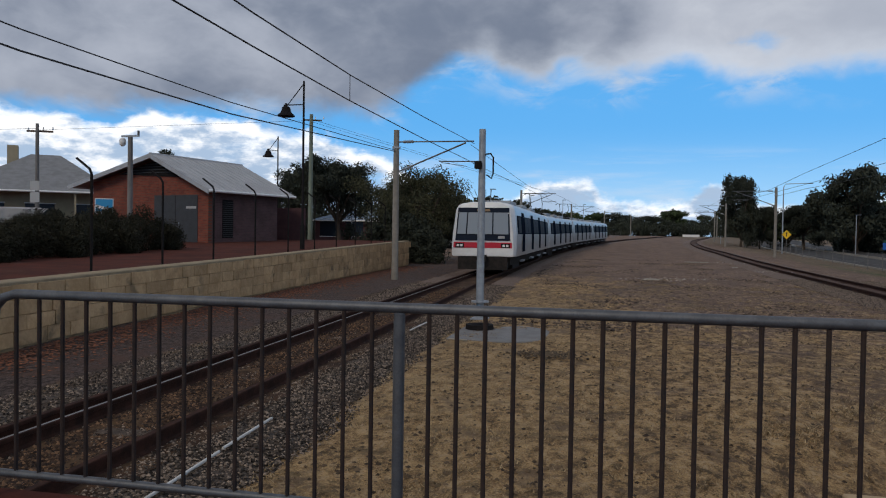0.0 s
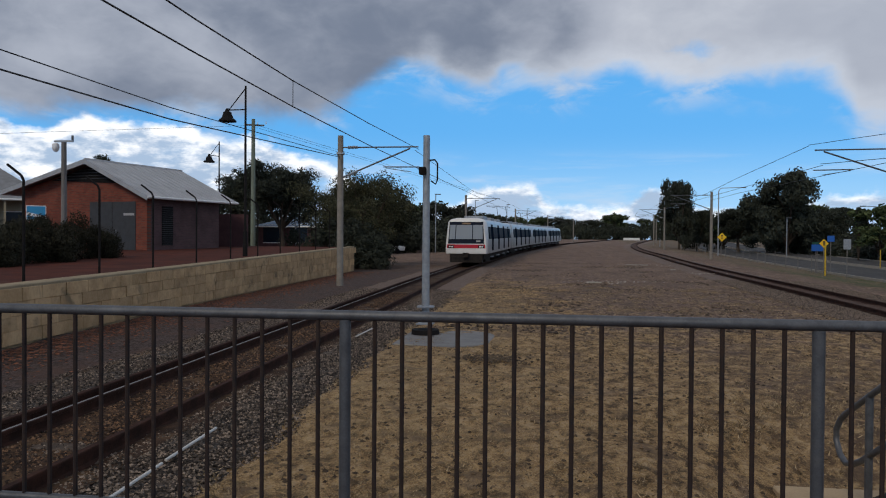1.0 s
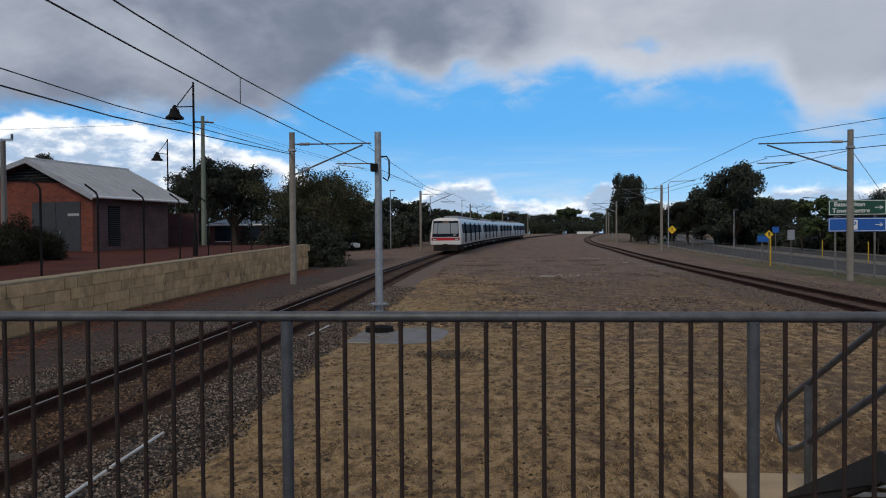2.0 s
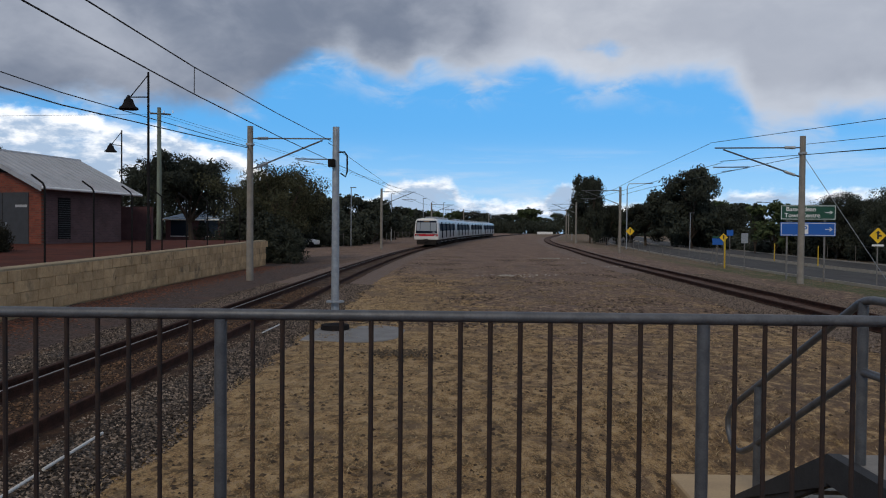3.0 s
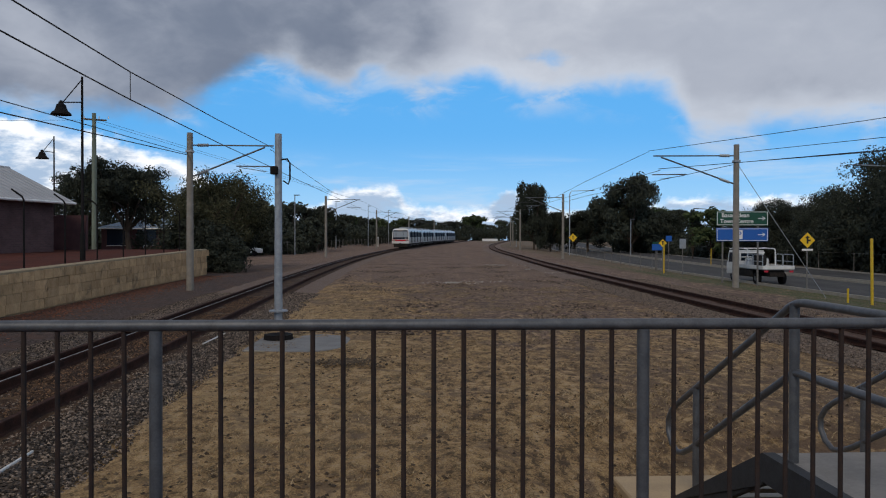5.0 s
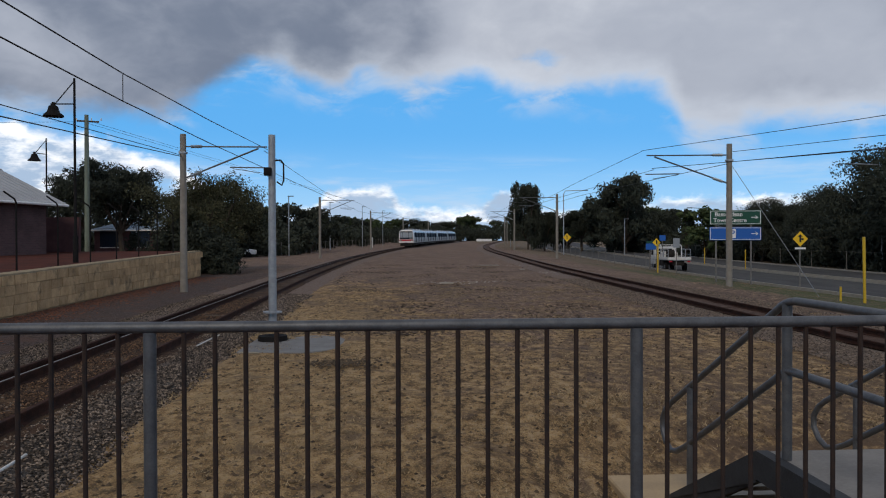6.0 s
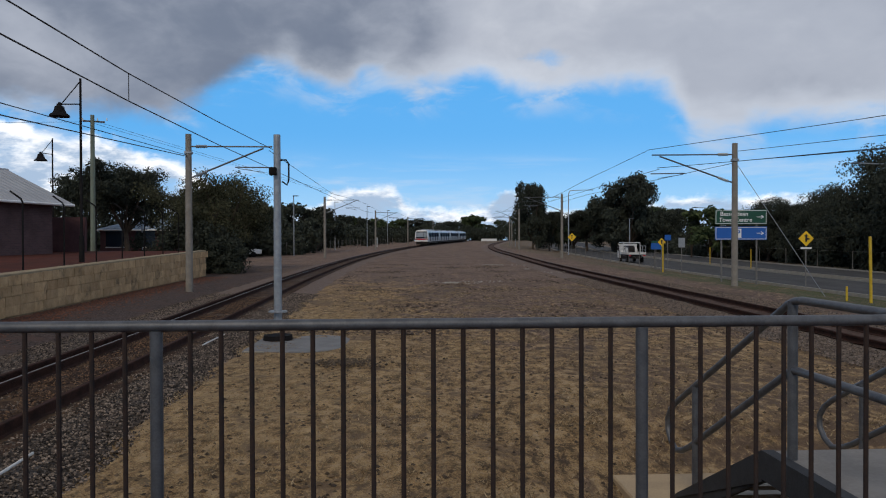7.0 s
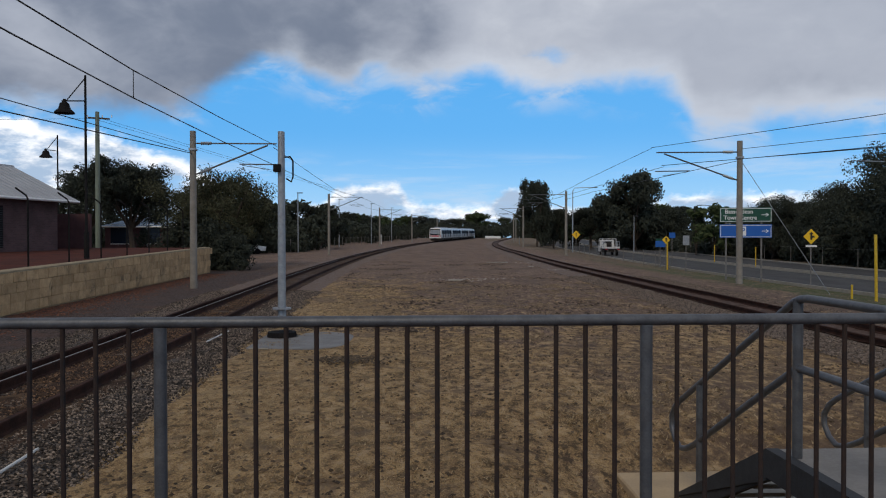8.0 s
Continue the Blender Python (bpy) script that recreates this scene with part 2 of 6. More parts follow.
SIGN_POST = material("weathered_post", (0.19, 0.185, 0.18), (0.13, 0.125, 0.12), 6, 0.7, 0.1)
STEEL = material("galvanised_paint", (0.115, 0.122, 0.135), (0.075, 0.08, 0.09), 14, 0.5, 0.35, 0.0006, 120, stain=(0.135, 0.138, 0.145), stain_scale=5)
ZINC = material("zinc", (0.36, 0.39, 0.42), (0.27, 0.29, 0.32), 10, 0.5, 0.5, 0.0005, 90)
PICKET = material("rusty_bar", (0.024, 0.022, 0.024), (0.050, 0.033, 0.027), 9, 0.9, 0.0, 0.0006, 80)
CONCRETE = material("mast_concrete", (0.26, 0.24, 0.21), (0.19, 0.175, 0.155), 4, 0.85, 0, 0.002, 60, stain=(0.2, 0.185, 0.165), stain_at=(0.5, 0.75))
PAD = material("pad_concrete", (0.195, 0.192, 0.19), (0.145, 0.142, 0.14), 3, 0.8, 0, 0.002, 50)
STAIR_SLAB = material("sandy_concrete", (0.43, 0.315, 0.18), (0.32, 0.235, 0.14), 2.5, 0.85, 0, 0.002, 50)
SLAB = material("slab_concrete", (0.34, 0.31, 0.26), (0.26, 0.24, 0.20), 3, 0.8, 0, 0.002, 50)
BLACK = material("black_paint", (0.009, 0.009, 0.010), (0.016, 0.014, 0.014), 10, 0.9, 0.0)
RAIL = material("rail_rust", (0.058, 0.026, 0.018), (0.026, 0.014, 0.011), 6, 0.92, 0.0, 0.001, 70)
SHINE = material("rail_polished", (0.30, 0.285, 0.27), (0.20, 0.18, 0.17), 9, 0.45, 0.8)
TIMBER = material("sleeper", (0.13, 0.10, 0.08), (0.07, 0.055, 0.045), 7, 0.9, 0, 0.004, 40, vary=0.25, world_wide=True)
WIRE = plain("wire", (0.02, 0.02, 0.022), 0.6, 0.3)
LIME = material("limestone", (0.53, 0.365, 0.205), (0.37, 0.245, 0.13), 2.2, 0.9, 0, 0.02, 16, vary=0.16, stain=(0.21, 0.155, 0.095), stain_at=(0.53, 0.70), stain_scale=1.3, world_wide=True)
MORTAR = material("mortar", (0.37, 0.28, 0.17), (0.27, 0.20, 0.12), 6, 0.95, 0, 0.004, 40)
PAVER = material("red_paving", (0.098, 0.026, 0.015), (0.050, 0.016, 0.011), 1.2, 0.95, 0, 0.003, 40, stain=(0.075, 0.036, 0.025))


def brick_material(name, one, two, joint, across):
    m = bpy.data.materials.new(name)
    m.use_nodes = True
    t = m.node_tree
    k = Nodes(t)
    b = t.nodes["Principled BSDF"]
    at = k.add("ShaderNodeTexCoord").outputs["Object"]
    x, y, z = k.add("ShaderNodeSeparateXYZ", Vector=at).outputs
    flat = k.add("ShaderNodeCombineXYZ", X=x if across == "x" else y, Y=z, Z=0.0).outputs[0]
    t_b = k.add("ShaderNodeTexBrick", Vector=flat, Color1=(*one, 1), Color2=(*two, 1), Mortar=(*joint, 1), Scale=1.0)
    t_b.inputs["Mortar Size"].default_value = 0.011
    t_b.inputs["Brick Width"].default_value, t_b.inputs["Row Height"].default_value = 0.24, 0.086
    col = k.mix(k.math("MULTIPLY", k.step(k.noise(at, 0.9, 5.0, 0.65), 0.42, 0.7), 0.5), t_b.outputs["Color"], tuple(v * 0.5 for v in two))
    t.links.new(col, b.inputs["Base Color"])
    b.inputs["Roughness"].default_value = 0.9
    n = k.add("ShaderNodeBump", Strength=0.6, Distance=0.01, Height=k.math("SUBTRACT", 1.0, t_b.outputs["Fac"]))
    t.links.new(n.outputs[0], b.inputs["Normal"])
    return m


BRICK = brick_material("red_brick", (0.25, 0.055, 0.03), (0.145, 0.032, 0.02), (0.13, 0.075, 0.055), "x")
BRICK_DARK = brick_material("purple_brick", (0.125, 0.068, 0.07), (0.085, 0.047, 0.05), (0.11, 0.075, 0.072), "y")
WALL_BRICK = material("dark_brick_wall", (0.115, 0.062, 0.065), (0.085, 0.045, 0.048), 2, 0.9, 0, 0.003, 50, vary=0.18)
ROOF = material("roof_sheet", (0.40, 0.41, 0.43), (0.31, 0.32, 0.34), 1.5, 0.5, 0.2, stretch=(1, 1, 1), stain=(0.24, 0.24, 0.25), stain_at=(0.55, 0.8))
DOOR = material("grey_door", (0.036, 0.039, 0.045), (0.026, 0.028, 0.033), 3, 0.6)
GLASS = plain("dark_glass", (0.012, 0.018, 0.03), 0.22, 0.0, shine=0.25)
TRAIN_GLASS = plain("train_glass", (0.012, 0.018, 0.032), 0.55, 0.0, shine=0.06)
# pale base colour stands in for sky mirrored in the windscreen panes
SCREEN = plain("screen_painted_reflection", (0.26, 0.30, 0.34), 0.25, 0.0)
WHITE = material("white_paint", (0.78, 0.78, 0.78), (0.70, 0.70, 0.69), 3, 0.4, 0, 0, 30)
SILVER = material("train_silver", (0.52, 0.54, 0.56), (0.45, 0.47, 0.49), 2, 0.35, 0.6, stretch=(1, 0.2, 1))
RED = plain("red_band", (0.48, 0.012, 0.03), 0.4)
UNDER = material("underframe", (0.016, 0.015, 0.015), (0.035, 0.029, 0.026), 5, 0.9)
GREEN_SIGN = plain("sign_green", (0.003, 0.065, 0.038), 0.5)
BLUE_SIGN = plain("sign_blue", (0.008, 0.10, 0.42), 0.5)
YELLOW = plain("sign_yellow", (0.80, 0.50, 0.01), 0.5)
AMBER = plain("amber_display", (0.16, 0.10, 0.05), 0.5, 0, 0.15)
ASPHALT = material("asphalt", (0.078, 0.078, 0.079), (0.052, 0.052, 0.054), 1.0, 0.92, 0, 0.004, 60, stain=(0.10, 0.098, 0.095), stretch=(1, 0.25, 1))
BARK = material("bark", (0.09, 0.07, 0.055), (0.05, 0.04, 0.033), 5, 0.95, 0, 0.01, 30, stretch=(1, 1, 0.3))


# ---- ground ----
def ground_material():
    m = bpy.data.materials.new("dry_ground")
    m.use_nodes = True
    t = m.node_tree
    k = Nodes(t)
    b = t.nodes["Principled BSDF"]
    at = k.add("ShaderNodeTexCoord").outputs["Object"]
    x, y, z = k.add("ShaderNodeSeparateXYZ", Vector=at).outputs
    big = k.noise(at, 0.13, 4.0, 0.6, 0.6)
    mid = k.noise(at, 0.8, 6.0, 0.68, 0.4)
    clump = k.noise(k.stretch(at, 1, 0.6, 1), 5.2, 6.0, 0.72, 0.3)
    tuft = k.noise(k.stretch(at, 1, 0.7, 1), 17.0, 5.0, 0.7)
    fine = k.noise(at, 60.0, 4.0, 0.7)
    straw = k.mix(k.step(k.math("ADD", k.math("MULTIPLY", tuft, 0.5), k.math("MULTIPLY", fine, 0.5)), 0.38, 0.62), (0.14, 0.080, 0.038), (0.57, 0.385, 0.185))
    dirt = k.mix(k.step(k.math("ADD", k.math("MULTIPLY", tuft, 0.5), k.math("MULTIPLY", fine, 0.5)), 0.36, 0.64), (0.10, 0.067, 0.055), (0.265, 0.182, 0.145))
    pale = k.mix(fine, (0.19, 0.143, 0.12), (0.32, 0.25, 0.21))
    dark = k.mix(fine, (0.028, 0.02, 0.013), (0.075, 0.052, 0.033))
    spot = k.math("ADD", k.math("MULTIPLY", clump, 0.55), k.math("MULTIPLY", tuft, 0.45))
    near = k.math("ADD", y, k.math("MULTIPLY", k.math("SUBTRACT", big, 0.5), 46.0))
    gone = k.math("ADD", x, k.math("MULTIPLY", y, 0.0716))
    kept = k.math("MULTIPLY", k.step(k.math("ADD", gone, k.math("MULTIPLY", mid, 3.0)), 5.2, 0.6, 0.0, 0.55), k.step(y, 46, 28))
    bare = k.math("ADD", k.math("SUBTRACT", k.step(near, 8, 24, 0.0, 0.62), kept), k.math("MULTIPLY", k.math("SUBTRACT", k.math("ADD", k.math("MULTIPLY", mid, 0.65), k.math("MULTIPLY", clump, 0.35)), 0.5), 3.2))
    col = k.mix(k.step(bare, -0.1, 0.55), straw, dirt)
    col = k.mix(k.math("MULTIPLY", k.step(mid, 0.55, 0.72), k.step(y, 25, 60, 0.0, 0.9)), col, pale)
    col = k.mix(k.math("MULTIPLY", k.step(spot, 0.50, 0.57), k.step(y, 60, 14, 0.22, 0.85)), col, dark)
    col = k.mix(k.math("MULTIPLY", k.step(spot, 0.475, 0.425), k.step(y, 80, 14, 0.25, 0.6)), col, (0.58, 0.425, 0.245))
    patch = k.noise(at, 1.6, 5.0, 0.7, 0.5)
    lush = k.math("MULTIPLY", k.math("MULTIPLY", k.step(k.math("ADD", gone, k.math("MULTIPLY", mid, 3.0)), 2.6, 0.2), k.step(y, 32, 18)), k.step(k.math("ADD", k.math("MULTIPLY", tuft, 0.6), k.math("MULTIPLY", patch, 0.9)), 0.70, 0.90, 0.0, 0.8))
    lush = k.math("MULTIPLY", lush, k.step(y, 5.5, 9.5, 0.35, 1.0))
    col = k.mix(lush, col, k.mix(fine, (0.36, 0.25, 0.12), (0.62, 0.46, 0.25)))
    brown = k.math("MULTIPLY", k.step(patch, 0.52, 0.66), k.step(y, 30, 12, 0.35, 0.75))
    # more of the brown tone to the right, fading out with distance
    brown_right = k.math("MULTIPLY", k.step(k.math("ADD", x, k.math("MULTIPLY", patch, 2.5)), 2.6, 4.4), k.step(y, 17, 9, 0.0, 0.85))
    brown = k.math("MAXIMUM", brown, k.math("MULTIPLY", brown_right, k.step(clump, 0.36, 0.56)))
    col = k.mix(brown, col, k.mix(tuft, (0.085, 0.056, 0.036), (0.21, 0.145, 0.098)))
    worn = k.math("MULTIPLY", k.step(k.noise(k.stretch(at, 1, 0.5, 1), 0.5, 6.0, 0.68, 0.5), 0.47, 0.62), k.step(y, 8, 26, 0.12, 0.6))
    col = k.mix(worn, col, k.mix(tuft, (0.06, 0.043, 0.034), (0.16, 0.115, 0.09)))
    green = k.mix(fine, (0.035, 0.052, 0.018), (0.105, 0.125, 0.048))
    verge = k.math("MULTIPLY", k.step(k.math("ADD", x, k.math("MULTIPLY", mid, 3.0)), 13.6, 15.4), k.step(y, 80, 45, 0.35, 1.0))
    col = k.mix(k.math("MULTIPLY", verge, k.step(k.math("ADD", k.math("MULTIPLY", mid, 0.5), k.math("MULTIPLY", tuft, 0.5)), 0.41, 0.54)), col, green)
    soil = k.mix(k.step(tuft, 0.4, 0.62), (0.042, 0.031, 0.028), (0.13, 0.096, 0.085))
    soil = k.mix(k.step(mid, 0.5, 0.64), soil, (0.105, 0.066, 0.053))
    col = k.mix(k.math("MULTIPLY", k.step(k.math("ADD", gone, k.math("MULTIPLY", mid, 0.8)), -5.9, -6.5), k.step(y, 60, 42)), col, soil)
    t.links.new(col, b.inputs["Base Color"])
    b.inputs["Roughness"].default_value = 0.97
    b.inputs["Specular IOR Level"].default_value = 0.2
    h = k.math("ADD", k.math("ADD", k.math("MULTIPLY", clump, 1.6), tuft), k.math("MULTIPLY", fine, 0.5))
    n = k.add("ShaderNodeBump", Strength=0.9, Distance=0.05, Height=h)
    t.links.new(n.outputs[0], b.inputs["Normal"])
    return m


GROUND = ground_material()


def lay_ground():
    xs = [-3000, -1200, -500, -250, -150, -100, -70] + [v * 2.0 for v in range(-25, -8)] + [v * 0.3 for v in range(-53, 74)] + [v * 2.0 for v in range(12, 45)] + [100, 130, 180, 250, 400, 700, 1400, 3000]
    ys = [-400, -150, -60, -20, -8, -3] + [v * 0.3 for v in range(0, 120)] + [36 + v for v in range(40)] + [78 + 4 * v for v in range(60)] + [330, 360, 420, 500, 700, 1200, 2200, 4000]
    g = Geo()
    for y in ys:
        for x in xs:
            near = smooth(40 - y, 0, 20) * (abs(x) < 25)
            n = noise.noise(Vector((x * 0.8, y * 0.8, 0))) * 0.035 + noise.noise(Vector((x * 2.6, y * 2.6, 5))) * 0.018
            w = 2.05 + 0.35 * noise.noise(Vector((x * 1.3, y * 1.3, 9)))
            bed = max(smooth(w + (0.4 if x < left_line(y) else 0) - abs(x - left_line(y)), 0, 0.7), smooth(w - abs(x - right_line(y)), 0, 0.7))
            g.v.append((x, y, ground_z(x, y) + n * near * (1 - bed) - 0.02 - 0.12 * bed))
    w = len(xs)
    g.f = [(r * w + c, r * w + c + 1, (r + 1) * w + c + 1, (r + 1) * w + c) for r in range(len(ys) - 1) for c in range(w - 1)]
    me = g.mesh("ground", 0, True)
    return tagged(part("ground", me, GROUND), "dry trampled grass and bare brown earth", "ground", kind="structure")


lay_ground()


# ---- railway ----
RAIL_SHAPE = [(-0.065, 0.0), (0.065, 0.0), (0.065, 0.012), (0.012, 0.03), (0.012, 0.105), (0.034, 0.115), (0.034, 0.145), (0.028, 0.152), (-0.028, 0.152), (-0.034, 0.145), (-0.034, 0.115), (-0.012, 0.105), (-0.012, 0.03), (-0.065, 0.012)]
RAIL_TOP = 0.13


def ballast_material(name, lo, hi, brown):
    m = bpy.data.materials.new(name)
    m.use_nodes = True
    t = m.node_tree
    k = Nodes(t)
    b = t.nodes["Principled BSDF"]
    at = k.add("ShaderNodeTexCoord").outputs["Object"]
    v = k.add("ShaderNodeTexVoronoi", Vector=at, Scale=36.0)
    shade = k.add("ShaderNodeSeparateXYZ", Vector=v.outputs["Color"]).outputs[0]
    col = k.mix(shade, lo, hi)
    col = k.mix(k.math("MULTIPLY", k.step(k.noise(at, 0.9, 5.0, 0.65), 0.45, 0.62), 0.8), col, brown)
    along = k.add("ShaderNodeSeparateXYZ", Vector=at).outputs[1]
    earth = k.mix(k.noise(at, 6.0, 5.0, 0.65), (0.085, 0.058, 0.046), (0.26, 0.185, 0.145))
    col = k.mix(k.math("MULTIPLY", k.step(k.math("ADD", along, k.math("MULTIPLY", k.noise(at, 0.5, 4.0), 14.0)), 17, 34), 0.95), col, earth)
    t.links.new(col, b.inputs["Base Color"])
    b.inputs["Roughness"].default_value = 0.95
    n = k.add("ShaderNodeBump", Strength=1.0, Distance=0.03, Height=k.math("SUBTRACT", 1.0, v.outputs["Distance"]))
    t.links.new(n.outputs[0], b.inputs["Normal"])
    return m


BALLAST = ballast_material("ballast", (0.012, 0.010, 0.009), (0.125, 0.10, 0.082), (0.07, 0.043, 0.027))
BALLAST_PALE = ballast_material("ballast_pale", (0.055, 0.042, 0.034), (0.22, 0.175, 0.14), (0.13, 0.09, 0.065))


BED = material("stained_gravel", (0.022, 0.013, 0.009), (0.075, 0.043, 0.026), 3.0, 0.95, 0, 0.02, 35, stain=(0.10, 0.062, 0.034), stain_at=(0.5, 0.66), stain_scale=1.2, world_wide=True)


def lay_track(line, y0, y1, offs, label, group, shiny, stones, between, half=0.95):
    bed = Geo()
    prof = [(-2.5, -0.1), (-1.8, -0.01), (-1.0, 0.0), (-0.45, -0.03), (0.45, -0.03), (1.0, 0.0), (1.5, -0.01), (2.0, -0.1)]
    fine = []
    y = y0
    ys = []
    while y < y1:
        ys.append(y)
        y += 0.4 if y < 40 else 3.0
    for y in ys + [y1]:
        fine += rows_along(line, y, y + 0.4, 0.4)[:1]
    wide = [s * 0.25 for s in range(-10, 9)]
    for x, y, z, sx, sy in fine:
        for s in wide:
            u = np.interp(s, [p[0] for p in prof], [p[1] for p in prof])
            wob = noise.noise(Vector((x + s, y, 3)) * 1.7) * 0.03
            bed.v.append((x + s * sx, y + s * sy, z + u + wob))
    w = len(wide)
    bed.f = [(r * w + c, r * w + c + 1, (r + 1) * w + c + 1, (r + 1) * w + c) for r in range(len(fine) - 1) for c in range(w - 1)]
    tagged(part("ballast", bed, stones, soft=True), "grey and rust-brown crushed stone ballast under the track", "ballast", kind="structure")
    dark = Geo()
    for x, y, z, sx, sy in fine:
        for s in (-half, -0.5, 0.0, 0.5, half):
            wob = noise.noise(Vector((x + s, y, 3)) * 1.7) * 0.03
            dark.v.append((x + s * sx, y + s * sy, z - 0.014 + wob + (0.022 if abs(s) == half else 0)))
    dark.f = [(r * 5 + c, r * 5 + c + 1, (r + 1) * 5 + c + 1, (r + 1) * 5 + c) for r in range(len(fine) - 1) for c in range(4)]
    tagged(part("track_bed", dark, between, soft=True), "dark rust-stained gravel between the rails", "ballast", kind="structure")
    track = thing("railway_track", label, "track", group=group, kind="structure")
    for i, off in enumerate(offs):
        g = Geo().sweep(RAIL_SHAPE, rows_along(line, y0, y1, 3.0, off, RAIL_TOP - 0.152 + (0.03 if abs(off) > 0.7 else 0)))
        r = part("rail", g, RAIL, track, soft=True)
        if i in shiny:
            part("running_surface", Geo().sweep([(-0.014, 0), (0.014, 0), (0.012, 0.002), (-0.012, 0.002)], rows_along(line, y0, y1, 3.0, off, RAIL_TOP + 0.0005)), SHINE, r, "polished steel top")
    return track


RUST_BED = material("rusty_gravel", (0.125, 0.082, 0.064), (0.055, 0.035, 0.028), 5, 0.95, 0, 0.015, 30)
RUST_TIMBER = material("rusty_sleeper", (0.085, 0.055, 0.042), (0.045, 0.03, 0.024), 7, 0.9, 0, 0.004, 40, vary=0.2, world_wide=True)
left_track = lay_track(left_line, -12, 420, (-0.568, 0.568, -0.79), "rusty railway track with a check rail beside one rail", "railway tracks", (0,), BALLAST, BED)
right_track = lay_track(right_line, -12, 420, (-0.568, 0.568), "rusty brown railway track curving away", "railway tracks", (), BALLAST_PALE, RUST_BED, 0.66)


# ---- overhead line ----
def lattice_arm(p, mast_x, reach, z_top, z_low, z_reg, side):
    """Cantilever of a mast: top tube, stay with insulators, register arm."""
    x1 = mast_x + side * reach
    part("top_tube", Geo().tube([(mast_x, 0, z_top), (x1, 0, z_top - 0.02)], 0.03, 8), STEEL, p)
    part("stay", Geo().tube([(mast_x, 0, z_low), (x1 - side * 0.35, 0, z_top - 0.08)], 0.035, 8), STEEL, p)
    for z, k in ((z_top, 0.0), (z_low + 0.18, 0.3)):
        ins = Geo()
        for i in range(6):
            a = mast_x + side * (0.2 + i * 0.075)
            zz = z if k == 0 else z_low + (z_top - z_low) * (0.2 + i * 0.075) / reach
            ins.tube([(a, 0, zz), (a + side * 0.05, 0, zz)], [0.075, 0.05], 8)
        part("insulator", ins, ZINC, p, "grey ribbed insulator")
    part("register_arm", Geo().tube([(x1 - side * 1.5, 0, z_reg + 0.02), (x1 + side * 0.05, 0, z_reg)], 0.025, 8), STEEL, p)
    part("steady_arm", Geo().tube([(x1 - side * 1.4, 0, z_reg - 0.03), (x1 - side * 0.3, 0, z_reg - 0.2)], 0.014, 6), STEEL, p)


def overhead_mast(x, y, z, height, reach, side, mat=None, lean=0.0, z_top=0.35):
    p = thing("overhead_line_mast", "grey concrete railway mast with a steel bracket arm", "mast", pose(x, y, z, 0, lean, 0), "overhead line masts")
    g = Geo().tube([(0, 0, -0.4), (0, 0, height * 0.5), (0, 0, height)], [0.15, 0.135, 0.12], 12)
    part("pole", g, mat or CONCRETE, p, soft=True)
    part("bracket", Geo().block(0, 0, height - 0.75, 0.28, 0.28, 0.1), ZINC, p)
    lattice_arm(p, 0.13 * side, reach, height - z_top, height - 1.75, height - z_top - 0.86, side)
    return p


overhead_mast(-10.1, 30.0, 0.15, 6.2, 3.25, 1, z_top=0.5)
for y in (80, 125, 170, 215):
    overhead_mast(left_line(y) - 4.1, y, rise(y), 6.6, 3.6, 1)
overhead_mast(13.3, 33.2, -0.2, 6.55, 3.6, -1, z_top=0.5)
for y in (77, 122, 167, 212):
    overhead_mast(right_line(y) + 4.1, y, rise(y) - 0.1, 6.8, 3.8, -1)


def wire(pts, label="thin dark overhead wire", r=0.012, n=14):
    """A hanging wire through points (straight pieces with a little sag)."""
    line = []
    for a, b in zip(pts[:-1], pts[1:]):
        a, b = Vector(a), Vector(b)
        for i in range(n):
            u = i / n
            line.append(a.lerp(b, u))
    line.append(Vector(pts[-1]))
    return tagged(part("overhead_wire", Geo().tube(line, r, 5), WIRE), label, "wire", "overhead wires")


def run(line, pts, off=0.0):
    return [(line(y) + off, y, z) for y, z in pts]


wire(run(left_line, [(-12, 4.9), (9, 4.92), (13.2, 4.99), (20, 5.25), (30, 5.72)]), "dark messenger wire above the track")
wire(run(left_line, [(-12, 4.5), (9, 4.47), (13.2, 4.5), (20, 4.64), (30, 4.92)]), "dark contact wire above the track")
SPANS = [(55, 5.6), (80, 6.2), (102, 5.9), (125, 6.6), (147, 6.3), (170, 7.0), (215, 7.4)]
LOW_SPANS = [(80, 5.3), (125, 5.7), (170, 6.1), (215, 6.5)]
for line, top, low in ((left_line, (-6.85, 30, 5.68), (-6.75, 30, 4.92)), (right_line, (9.35, 33.2, 6.02), (9.9, 33.2, 5.2))):
    wire([top] + run(line, SPANS if line is left_line else [(44, 5.55), (55, 5.3), (66, 5.5)] + SPANS[1:]), "dark messenger wire above the track")
    wire([low] + run(line, LOW_SPANS), "dark contact wire above the track")
part("dropper", Geo().tube([(left_line(13.2), 13.2, 4.5), (left_line(13.2), 13.2, 4.99)], 0.008, 5), WIRE)
tagged(bpy.data.objects["dropper"], "short dark wire dropper between two wires", "wire")
wire([(-10.15, 30, 5.45), (-9.1, 15, 4.63), (-8.75, 8.7, 4.52), (-8, -12, 5.2)], r=0.016)
wire([(-10.15, 30, 5.5), (-9.1, 15, 4.89), (-8.75, 8.7, 4.83), (-8, -12, 5.5)], r=0.012)


